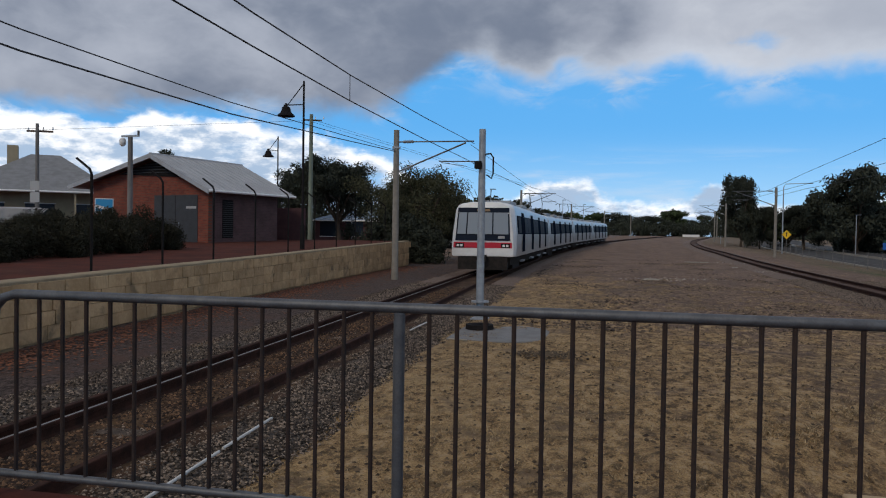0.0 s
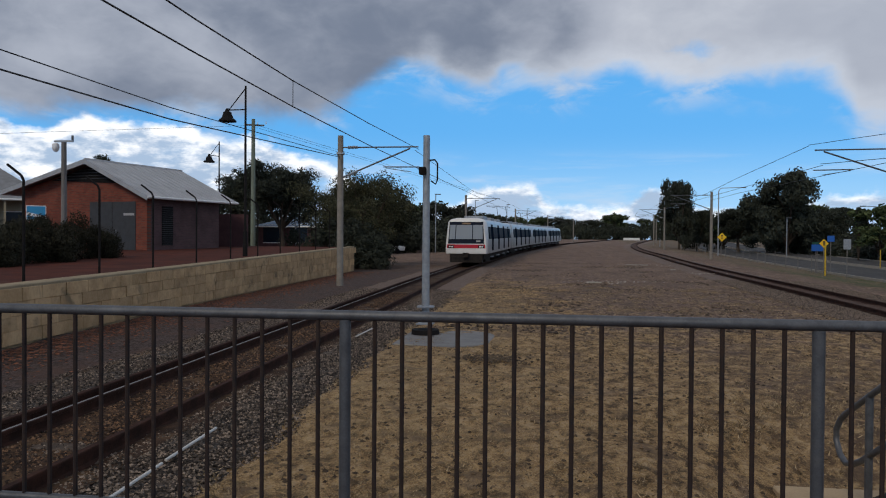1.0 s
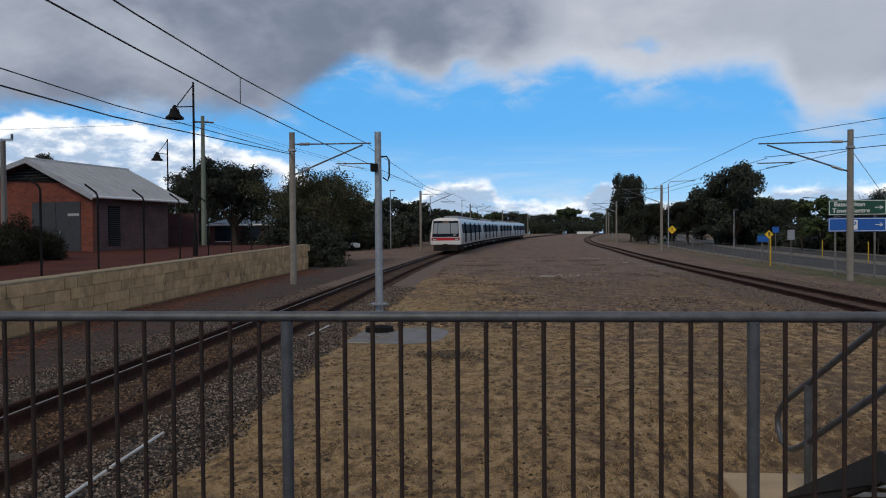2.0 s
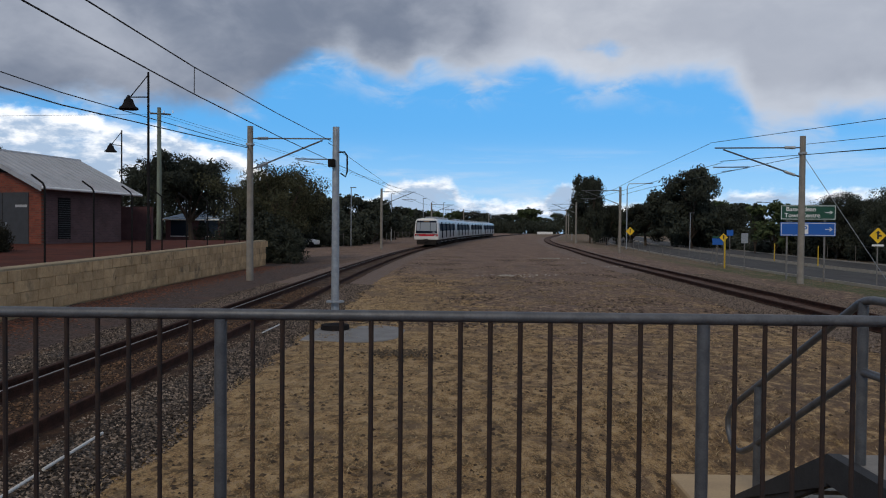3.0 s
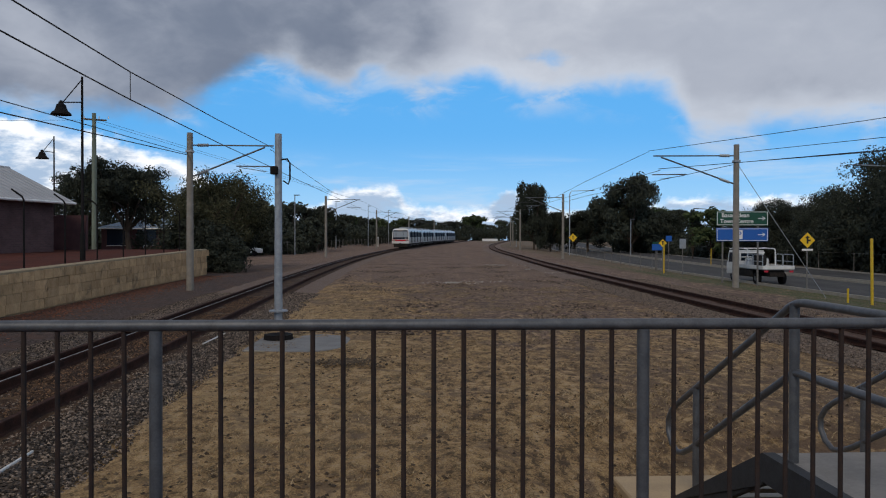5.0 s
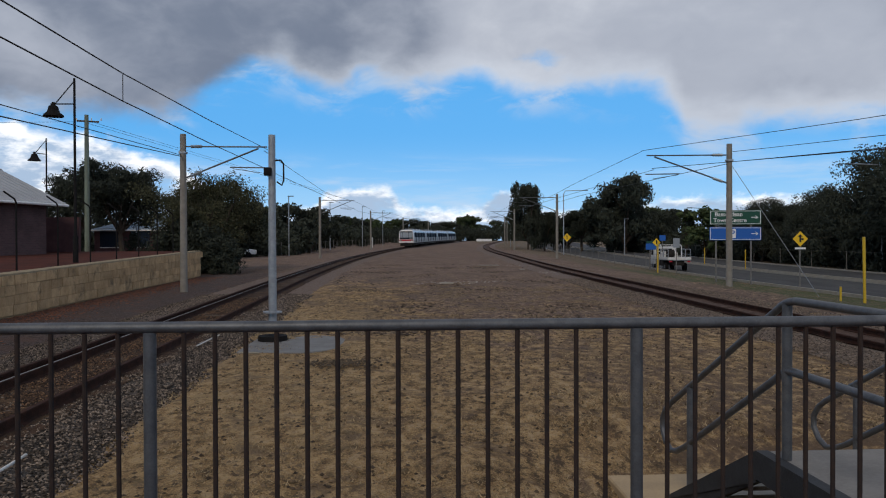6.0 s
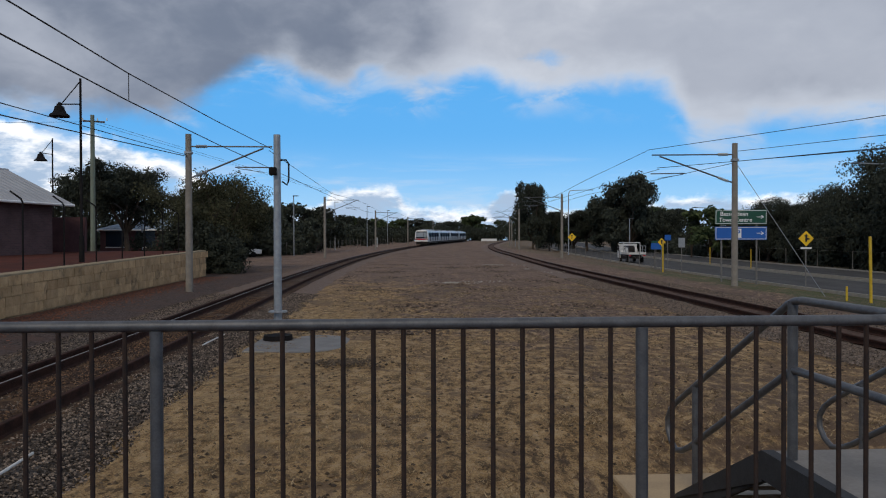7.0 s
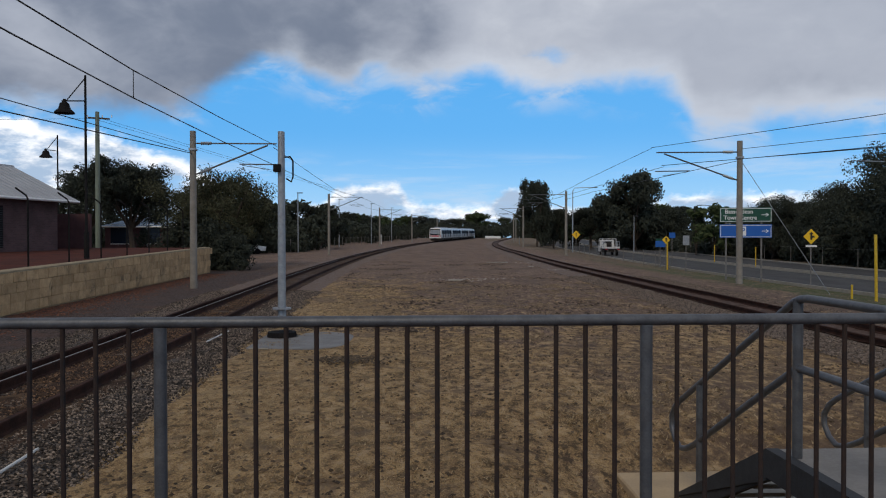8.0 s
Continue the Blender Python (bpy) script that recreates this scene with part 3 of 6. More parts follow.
# ---- steel pole on its pad ----
def pole_on_pad():
    g = Geo()
    rim = []
    for cx, cy, r, a0 in ((-2.6, 15.1, 0.78, 0), (-3.5, 15.7, 0.18, 90), (-3.5, 13.6, 0.12, 180), (-2.6, 14.2, 0.78, 270)):
        rim += [(cx + r * math.cos(math.radians(a0 + 15 * i)), cy + r * math.sin(math.radians(a0 + 15 * i))) for i in range(7)]
    n = len(rim)
    g.put([(x, y, -0.15) for x, y in rim] + [(x, y, -0.012) for x, y in rim] + [(-2.75 + (x + 2.75) * 0.98, 14.6 + (y - 14.6) * 0.98, 0.0) for x, y in rim],
          [(i + n * k, (i + 1) % n + n * k, (i + 1) % n + n * (k + 1), i + n * (k + 1)) for i in range(n) for k in (0, 1)] + [tuple(range(2 * n, 3 * n))])
    tagged(part("concrete_pad", g, PAD), "grey concrete pad with a rounded end in the grass", "pad")
    tagged(part("conduit", Geo().tube([(-3.52, 13.36, 0.012), (-3.15, 13.3, 0.012)], 0.014, 8), SLAB), "short pale pipe at the edge of the pad", "pipe")
    p = thing("steel_pole", "galvanised round steel pole with a small black box", "pole", pose(-3.28, 15.08, 0.0))
    part("tube", Geo().tube([(0, 0, 0.2), (0, 0, 4.17)], [0.085, 0.07], 16), ZINC, p, soft=True)
    part("footing", Geo().tube([(0, 0, 0.0), (0, 0, 0.1)], [0.3, 0.29], 16), BLACK, p, "black round footing")
    part("base_plate", Geo().block(0, 0, 0.22, 0.34, 0.34, 0.03, 0.005), ZINC, p)
    part("collar", Geo().tube([(0, 0, 0.56), (0, 0, 0.59)], [0.19, 0.19], 16), ZINC, p)
    part("junction_box", Geo().block(-0.06, -0.1, 3.42, 0.14, 0.16, 0.16, 0.01), BLACK, p, "small black box")
    part("cable_loop", Geo().tube([(0.06, 0, 3.65), (0.18, 0, 3.66), (0.235, 0, 3.58), (0.235, 0, 3.25), (0.2, 0, 3.15), (0.1, 0, 3.22)], 0.018, 6), BLACK, p, soft=True)
    return p


pole_on_pad()


# ---- end-of-platform railing ----
DECK = 0.65
RAIL_DIR = math.degrees(math.atan(0.0464))
FRAME = pose(0, 3.041, 0, 0, 0, RAIL_DIR)


def railing():
    p = thing("railing", "dark grey steel pedestrian railing with thin upright bars", "railing", FRAME @ pose(0, 0, DECK))
    top, low = 1.011, 0.12
    end = -3.227
    curve = [(6.2, 0, top), (end + 0.13, 0, top), (end + 0.06, 0, top - 0.02), (end + 0.015, 0, top - 0.07), (end, 0, top - 0.15), (end, 0, 0)]
    part("top_rail", Geo().tube(curve, 0.0232, 14), STEEL, p, soft=True)
    part("bottom_rail", Geo().tube([(6.2, 0, low), (end, 0, low)], 0.0195, 10), STEEL, p, soft=True)
    post = Geo().tube([(0, 0, -0.02), (0, 0, top - 0.02)], 0.0255, 14).mesh("post", 0, True)
    bar = Geo().tube([(0, 0, low), (0, 0, top - 0.02)], 0.0102, 8).mesh("bar", 0, True)
    # three panels: the bars stand a little closer in one of them
    for px, gap, step, many in ((-3.227, 0.134, 0.1306, 15), (-1.140, 0.1344, 0.1230, 15), (0.849, 0.1300, 0.1195, 15), (2.79, 0.1300, 0.1195, 15), (4.73, 0.13, 0.1195, 11)):
        if px > -2:
            part("post", post, STEEL, p, at=pose(px, 0, 0))
        for j in range(many):
            part("bar", bar, PICKET, p, at=pose(px + gap + step * j, 0, 0))
    return p


railing()


def platform():
    p = thing("platform", "red brick platform end", "platform", FRAME, kind="structure")
    part("deck", Geo().box(-3.3, -14, -0.4, 6.5, 0.1, DECK), PAVER, p)
    return p


platform()


# ---- steel stairs beside the platform ----
LANDING = material("landing_concrete", (0.235, 0.222, 0.205), (0.18, 0.168, 0.155), 3, 0.85, 0, 0.002, 50)


BEAM = material("dark_steel", (0.026, 0.028, 0.032), (0.016, 0.017, 0.02), 9, 0.75, 0.0, 0.0006, 90)


def stairs():
    p = thing("steel_stairs", "grey steel stairs with looped tube handrails", "stairs", FRAME)
    x0, x1, y1 = 2.21, 3.78, 1.58
    run, foot, low_z = 1.574, 2.911, -0.2
    land = part("landing", Geo().box(x0, 0.08, DECK - 0.03, x1 + 0.4, y1, DECK), LANDING, p, "grey concrete landing")
    for a, b in ((2.75, 0.85), (2.95, 0.45), (3.35, 0.7)):
        mat_ = Geo()
        for i in range(9):
            for k in range(5):
                mat_.block(a - 0.16 + 0.04 * i, b - 0.08 + 0.04 * k, DECK + 0.004, 0.022, 0.022, 0.008, 0.004)
        tagged(part("tactile_patch", mat_, SLAB, land, "raised studs"), kind="stuff")
    for x in (x0, x1 + 0.05):
        g = Geo().box(x - 0.07, 0.08, DECK - 0.18, x - 0.055, y1, DECK + 0.006).box(x - 0.055, 0.08, DECK - 0.008, x + 0.01, y1, DECK + 0.006).box(x - 0.055, 0.08, DECK - 0.18, x + 0.01, y1, DECK - 0.166)
        part("edge_beam", g, BEAM, p)
        s = Geo()
        for a, b, t0, t1 in ((x - 0.07, x - 0.055, 0.006, -0.2), (x - 0.055, x + 0.01, 0.006, -0.008), (x - 0.055, x + 0.01, -0.186, -0.2)):
            s.put([(a, y1, DECK + t0), (a, y1, DECK + t1), (a, y1 + run, low_z), (a, y1 + run, t0 + low_z + 0.02), (b, y1, DECK + t0), (b, y1, DECK + t1), (b, y1 + run, low_z), (b, y1 + run, t0 + low_z + 0.02)],
                  [(0, 1, 2, 3), (7, 6, 5, 4), (0, 4, 5, 1), (1, 5, 6, 2), (2, 6, 7, 3), (3, 7, 4, 0)])
        part("stringer", s, BEAM, p)
    for i in range(4):
        part("step", Geo().box(x0 + 0.01, y1 + 0.02 + 0.315 * i, DECK - 0.17 * (i + 1) - 0.03, x1 - 0.02, y1 + 0.3 + 0.315 * i, DECK - 0.17 * (i + 1)), SLAB, p)
    for x in (x0 + 0.034, x1 - 0.12):
        yp = 1.391
        top, mid = DECK + 0.987, DECK + 0.554
        d = (foot + 0.44 - yp)
        low = top - 0.543 * d
        end = foot + 0.44
        loop = [(x, 0.15, top), (x, yp - 0.1, top), (x, yp - 0.03, top - 0.01), (x, yp + 0.05, top - 0.035), (x, end, low), (x, end + 0.12, low - 0.08), (x, end + 0.2, low - 0.18), (x, end + 0.2, low - 0.28), (x, end + 0.12, low - 0.37), (x, end, low - 0.415), (x, end - 0.14, low - 0.385), (x, end - 0.3, low - 0.31), (x, yp + 0.05, mid - 0.03), (x, yp - 0.03, mid), (x, 0.15, mid)]
        part("handrail", Geo().tube(loop, 0.025, 10), STEEL, p, soft=True)
        part("post", Geo().tube([(x, yp, DECK), (x, yp, top - 0.01)], 0.03, 12), STEEL, p, soft=True)
        part("post", Geo().tube([(x, foot, low_z), (x, foot, top - 0.543 * (foot - yp))], 0.029, 10), STEEL, p, soft=True)
    return p


stairs()
tagged(part("concrete_slab", Geo().block(3.0, 3.2, -0.26, 2.4, 1.22, 0.12, 0.015), STAIR_SLAB, at=FRAME), "sandy concrete slab at the foot of the stairs", "slab")


# ---- old platform behind the limestone wall ----
def wall_line(y):
    return float(np.interp(y, [-20, 9.4, 19, 30, 43.6], [-6.6, -9.85, -11.3, -12.45, -13.7]))


def wall_top(y):
    return float(np.interp(y, [-20, 9.4, 19, 43.6], [1.0, 1.1, 1.16, 1.5]))


def stone_wall():
    p = thing("limestone_wall", "low wall of weathered yellow limestone blocks", "wall", kind="structure")
    rows = rows_along(wall_line, -20, 43.6, 1.5, -0.2, 0, 0)
    base = Geo()
    for i in range(len(rows) - 1):
        (xa, ya, _, sx, sy), (xb, yb, _, tx, ty) = rows[i], rows[i + 1]
        za, zb = wall_top(ya) - 0.07, wall_top(yb) - 0.07
        v = [(xa - .17 * sx, ya - .17 * sy, -.2), (xa + .17 * sx, ya + .17 * sy, -.2), (xa + .17 * sx, ya + .17 * sy, za), (xa - .17 * sx, ya - .17 * sy, za),
             (xb - .17 * tx, yb - .17 * ty, -.2), (xb + .17 * tx, yb + .17 * ty, -.2), (xb + .17 * tx, yb + .17 * ty, zb), (xb - .17 * tx, yb - .17 * ty, zb)]
        base.put(v, [(0, 1, 2, 3), (4, 7, 6, 5), (0, 4, 5, 1), (1, 5, 6, 2), (2, 6, 7, 3), (3, 7, 4, 0)])
    part("core", base, MORTAR, p)
    cap = Geo().sweep([(-0.22, -0.07), (0.195, -0.07), (0.2, -0.02), (0.18, 0), (-0.2, 0), (-0.22, -0.01)], [(x, y, wall_top(y), sx, sy) for x, y, z, sx, sy in rows])
    part("coping", cap, material("coping_stone", (0.36, 0.29, 0.19), (0.26, 0.21, 0.14), 2, 0.9, 0, 0.004, 30), p, "worn limestone coping")
    rnd = random.Random(4)
    shapes = []
    for w in (0.62, 0.74, 0.86):
        for k in range(2):
            g = Geo().block(0, 0, 0, w, 0.2, 0.343, 0.009)
            g.v = [(a + rnd.uniform(-.006, .006), b + rnd.uniform(-.008, .008), c + rnd.uniform(-.005, .005)) for a, b, c in g.v]
            shapes.append((w, g.mesh("block")))
    for course in range(4):
        y = 6.0 + 0.2 * course
        while y < 43.3:
            w, me = rnd.choice(shapes)
            ym = y + w / 2
            s = wall_line(ym + .5) - wall_line(ym - .5)
            zz = (wall_top(ym) - 0.08) / 4 if course < 4 else 0
            z = 0.02 + zz * (course + 0.5) + rnd.uniform(-.006, .006)
            hgt = zz / 0.35
            b = part("block", me, LIME, p)
            b.matrix_basis = pose(wall_line(ym) - 0.09 + rnd.uniform(-.008, .008), ym, z, 0, 0, 90 - math.degrees(math.atan(s))) @ Matrix.Diagonal((1, 1, min(1.0, hgt), 1))
            y += w + 0.009
    part("end_wall", Geo().box(-4.0, -0.3, -0.2, 0.0, 0, 1.45), MORTAR, p, at=pose(wall_line(43.6), 43.6, 0))
    top = Geo()
    rr = rows_along(wall_line, -20, 43.4, 4, -0.4, 0, 0)
    for x, y, z, sx, sy in rr:
        top.v += [(x, y, wall_top(y) - 0.03), (x - 34, y, wall_top(y) - 0.03 + 0.0)]
    top.f = [(2 * i, 2 * i + 2, 2 * i + 3, 2 * i + 1) for i in range(len(rr) - 1)]
    tagged(part("old_platform", top, PAVER), "red brick paved old platform, worn and littered", "pavement", kind="structure")
    return p


stone_wall()


SIGN_PALE = plain("pale_plate", (0.36, 0.37, 0.38), 0.7)
BAND = plain("window_band_blue", (0.013, 0.018, 0.03), 0.8, shine=0.0)


def substation():
    """Brick building with a gabled sheet roof; x across the gable, y along the ridge."""
    base = 1.22
    p = thing("brick_building", "small red brick building with a pale sheet metal gable roof", "building", pose(-21.25, 33.4, base, 0, 0, -12.0))
    W, L, H, HL, X, Z = 8.6, 5.4, 2.9, 3.3, -3.5, 4.55
    part("gable_wall", Geo().put([(-W, 0, -0.3), (0, 0, -0.3), (0, 0, H), (X, 0, Z), (-W, 0, HL), (-W, .25, -0.3), (0, .25, -0.3), (0, .25, H), (X, .25, Z), (-W, .25, HL)],
         [(0, 1, 2, 3, 4), (9, 8, 7, 6, 5), (0, 5, 6, 1), (1, 6, 7, 2), (2, 7, 8, 3), (3, 8, 9, 4), (4, 9, 5, 0)]), BRICK, p, "red brick gable wall")
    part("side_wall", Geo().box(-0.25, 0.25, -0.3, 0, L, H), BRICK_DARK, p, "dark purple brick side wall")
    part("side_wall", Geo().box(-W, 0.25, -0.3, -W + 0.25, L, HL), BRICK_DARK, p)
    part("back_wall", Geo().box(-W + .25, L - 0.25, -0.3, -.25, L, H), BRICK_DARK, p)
    for xe, ze in ((-9.9, HL - 0.23), (0.6, H - 0.18)):
        g = Geo().put([(X, -0.6, Z + 0.1), (xe, -0.6, ze), (xe, L + 0.9, ze), (X, L + 0.9, Z + 0.1), (X, -0.6, Z + 0.16), (xe, -0.6, ze + 0.06), (xe, L + 0.9, ze + 0.06), (X, L + 0.9, Z + 0.16)],
                      [(0, 1, 2, 3), (7, 6, 5, 4), (0, 4, 5, 1), (1, 5, 6, 2), (2, 6, 7, 3), (3, 7, 4, 0)])
        roof = part("roof", g, ROOF, p, "pale grey sheet metal")
        part("gutter", Geo().tube([(xe, -0.6, ze), (xe, L + 0.9, ze)], 0.07, 8), WHITE, roof)
        part("barge_board", Geo().put([(X, -0.64, Z - 0.08), (xe, -0.64, ze - 0.16), (xe, -0.64, ze + 0.07), (X, -0.64, Z + 0.17), (X, -0.61, Z - 0.08), (xe, -0.61, ze - 0.16), (xe, -0.61, ze + 0.07), (X, -0.61, Z + 0.17)],
             [(0, 1, 2, 3), (7, 6, 5, 4), (0, 4, 5, 1), (1, 5, 6, 2), (2, 6, 7, 3), (3, 7, 4, 0)]), ROOF, roof)
        seam = Geo().put([(X, -0.03, Z + 0.16), (xe, -0.03, ze + 0.06), (xe, 0.03, ze + 0.06), (X, 0.03, Z + 0.16), (X, 0, Z + 0.195), (xe, 0, ze + 0.095)],
                         [(0, 1, 5, 4), (2, 3, 4, 5), (1, 2, 5), (3, 0, 4)]).mesh("roof_seam")
        for i in range(15):
            part("roof_seam", seam, ROOF, roof, at=pose(0, -0.3 + i * 0.45, 0))
    part("ridge_cap", Geo().tube([(X, -0.62, Z + 0.13), (X, L + 0.92, Z + 0.13)], 0.09, 8), ROOF, p)
    d = part("door", Geo().box(-3.8, -0.03, 0, -0.72, 0.06, 2.55), DOOR, p, "wide dark grey steel door")
    part("door_leaf_gap", Geo().box(-2.27, -0.036, 0.02, -2.25, -0.028, 2.53), BLACK, d)
    part("door_plate", Geo().box(-1.5, -0.037, 1.85, -0.8, -0.031, 1.97), SIGN_PALE, d, "small pale plate with unreadable writing")
    part("door_handle", Geo().block(-2.0, -0.06, 1.05, 0.06, 0.06, 0.16, 0.01), ZINC, d)
    vent = part("gable_vent", Geo().extrude([(X - 3.0, 3.72), (X + 2.25, 3.45), (X, Z - 0.06)], -0.05, 0.02), BLACK, p, "dark timber gable louvre")
    for i in range(5):
        z = Z - 0.8 + 0.15 * i
        hw = (Z - 0.06 - z) / 0.75
        part("slat", Geo().box(X - 2.6 * hw, -0.1, z, X + 1.9 * hw, -0.045, z + 0.03), DOOR, vent)
    lv = part("louvre", Geo().box(-0.02, 1.0, 0.35, 0.012, 1.8, 2.35), BLACK, p, "dark louvred vent")
    for i in range(18):
        part("slat", Geo().box(0.0, 1.03, 0.4 + 0.107 * i, 0.04, 1.77, 0.43 + 0.107 * i), DOOR, lv)
    return p


substation()


def perimeter_fence():
    p = thing("fence", "black steel fence posts with cranked tops along the old platform", "fence")
    g = Geo().tube([(0, 0, -0.1), (0, 0, 2.0), (-0.05, 0, 2.1), (-0.36, 0, 2.32)], 0.027, 8).mesh("post", 0, True)
    y = 9.67
    while y < 42.5:
        part("post", g, BLACK, p, at=pose(wall_line(y) - 0.5, y, wall_top(y) - 0.03))
        y += 2.97
    return p


perimeter_fence()


def platform_lamp(x, y, z, h, turn=0):
    p = thing("platform_lamp", "black lamp post with a bell-shaped shade on a bracket", "lamp post", pose(x, y, z, 0, 0, turn), "platform lamps")
    part("pole", Geo().tube([(0, 0, -.1), (0, 0, 1.0), (0, 0, 1.05), (0, 0, h)], [0.1, 0.09, 0.052, 0.04], 10), BLACK, p, soft=True)
    part("arm", Geo().tube([(0, 0, h - 0.95), (-0.88, 0, h - 0.95)], 0.025, 6), BLACK, p)
    part("brace", Geo().tube([(0, 0, h - 0.1), (-0.7, 0, h - 0.93)], 0.02, 6), BLACK, p)
    prof = [(0.05, 0.0), (0.07, -0.1), (0.16, -0.16), (0.19, -0.28), (0.23, -0.38), (0.34, -0.47), (0.36, -0.53)]
    part("shade", Geo().tube([(-0.78, 0, h - 0.88 + q) for _, q in prof], [r for r, _ in prof], 16), BLACK, p, "black bell shade", soft=True)
    return p


platform_lamp(-13.28, 27.6, 1.22, 6.85)
platform_lamp(-22.85, 44.0, 1.3, 6.85, 66)


# ---- the train ----
def car_shape(w=1.5, z0=0.82, zt=3.37):
    side = [(w - 0.03, z0), (w, z0 + 0.4), (w, 1.9), (w - 0.09, 2.85), (w - 0.13, 3.04), (w - 0.22, 3.19), (w - 0.4, 3.29), (w - 0.85, zt)]
    return side + [(-x, z) for x, z in reversed(side)]


def train_car(label, cab):
    L = 23.6
    p = thing("train_car", label, "train", group="cars of the train")
    prof = car_shape()
    body = part("body", Geo().extrude(prof, -L / 2 + (0.7 if cab == -1 else 0), L / 2 - (0.7 if cab == 1 else 0)), SILVER, p, "silver body shell", soft=True)
    for s in (-1, 1):
        a, b, c = 1.92, 2.72, 0.09
        xo = lambda z: s * (1.5 - c * (z - 1.9) + 0.006)  # noqa: E731
        for w0, w1 in ((-10.0, -8.7), (-6.9, -3.5), (-1.7, 1.7), (3.5, 6.9), (8.7, 10.6)):
            m_ = 2 if w1 - w0 > 2.5 else 1
            for q in range(m_):
                u0, u1 = w0 + (w1 - w0) * q / m_ + 0.05, w0 + (w1 - w0) * (q + 1) / m_ - 0.05
                part("window", Geo().put([(xo(a), u0, a), (xo(a), u1, a), (xo(b), u1, b), (xo(b), u0, b)], [(0, 1, 2, 3)]), TRAIN_GLASS, body, "dark tinted window")
        part("window_band", Geo().put([(xo(a - .04) - s * .003, -10.6, a - .04), (xo(a - .04) - s * .003, 10.8, a - .04), (xo(b + .04) - s * .003, 10.8, b + .04), (xo(b + .04) - s * .003, -10.6, b + .04)], [(0, 1, 2, 3)]), BAND, body, "dark window band")
        for y in (-7.8, -2.6, 2.6, 7.8):
            d = part("door", Geo().put([(s * 1.515, y - .68, 1.0), (s * 1.515, y + .68, 1.0), (s * 1.515, y + .68, 1.92), (s * 1.415, y + .68, 2.95), (s * 1.415, y - .68, 2.95), (s * 1.515, y - .68, 1.92)], [(0, 1, 2, 5), (5, 2, 3, 4)]), BAND, p, "dark sliding door")
            part("door_step", Geo().box(min(s * 1.37, s * 1.53), y - 0.6, 0.5, max(s * 1.37, s * 1.53), y + 0.6, 0.58), ZINC, d)
    if cab:
        s = cab
        y0, y1 = s * (L / 2 - 0.7), s * L / 2
        k = [(x * (0.985 - 0.045 * (z - 0.82)), z if z < 3 else z - 0.05) for x, z in prof]
        n = len(prof)
        v = [(x, y0, z) for x, z in prof] + [(x, y1 - s * max(0, z - 1.9) * 0.16, z) for x, z in k]
        f = [tuple(range(n, 2 * n))] + [(i, i + n, (i + 1) % n + n, (i + 1) % n) for i in range(n)]
        cabm = part("cab_front", Geo().put(v, f), WHITE, p, "white moulded cab front", round_off=0.09, soft=True)

        def face(x0, z0, x1, z1, out, name, mat, lab=""):
            g = Geo()
            taper = lambda z: 1.04 - 0.045 * (z - 0.82)  # noqa: E731
            pts = [(x0 * taper(z0), z0), (x1 * taper(z0), z0), (x1 * taper(z1), z1), (x0 * taper(z1), z1)]
            yy = lambda z: y1 - s * max(0, z - 1.9) * 0.16  # noqa: E731
            g.put([(x, yy(z) - s * 0.02, z) for x, z in pts] + [(x, yy(z) + s * out, z) for x, z in pts], [(0, 1, 2, 3), (7, 6, 5, 4), (0, 4, 5, 1), (1, 5, 6, 2), (2, 6, 7, 3), (3, 7, 4, 0)])
            return part(name, g, mat, p, lab)

        face(-1.27, 1.56, 1.27, 3.08, 0.006, "windscreen_surround", TRAIN_GLASS, "wide black windscreen surround")
        for a, b in ((-1.2, -0.8), (-0.74, 0.44), (0.5, 1.2)):
            face(a, 1.86, b, 2.86, 0.012, "windscreen_pane", SCREEN, "windscreen glass with the pale sky reflection painted in")
        face(0.72, 1.66, 1.02, 1.78, 0.011, "number_bar", SIGN_PALE)
        face(-1.34, 1.22, 1.34, 1.48, 0.008, "red_band", RED, "red band")
        for x in (-1.05, 1.05):
            face(x - 0.2, 1.23, x + 0.2, 1.43, 0.016, "light_cluster", BLACK)
            for q in (-0.08, 0.08):
                face(x + q - 0.055, 1.28, x + q + 0.055, 1.38, 0.022, "headlight", WHITE)
        face(-0.32, 2.91, 0.32, 3.02, 0.012, "destination_display", AMBER)
        for q in (-0.45, -0.3, -0.15, 0.0, 0.15):
            part("aerial", Geo().tube([(q, y1 - s * 0.9, 3.3), (q * 1.8, y1 - s * 0.75, 3.95)], 0.012, 5), BLACK, p, "thin roof aerial")
        part("pilot", Geo().box(-1.15, min(y1, y1 - s * 0.5), 0.22, 1.15, max(y1, y1 - s * 0.5), 0.82), UNDER, p)
        part("coupler", Geo().box(-0.2, min(y1, y1 + s * 0.3), 0.6, 0.2, max(y1, y1 + s * 0.3), 0.9), UNDER, p)
    if not cab:
        pan = part("pantograph", Geo().tube([(-0.55, -9.4, 3.5), (-0.5, -8.4, 4.35), (-0.45, -9.3, 5.12)], 0.025, 6).tube([(0.55, -9.4, 3.5), (0.5, -8.4, 4.35), (0.45, -9.3, 5.12)], 0.025, 6), BLACK, p, "black pantograph frame")
        part("contact_strip", Geo().tube([(-0.95, -9.3, 5.0), (-0.7, -9.3, 5.12), (0.7, -9.3, 5.12), (0.95, -9.3, 5.0)], 0.025, 6), BLACK, pan)
        part("base_frame", Geo().block(0, -9.0, 3.48, 1.3, 1.6, 0.1, 0.01), BLACK, pan)
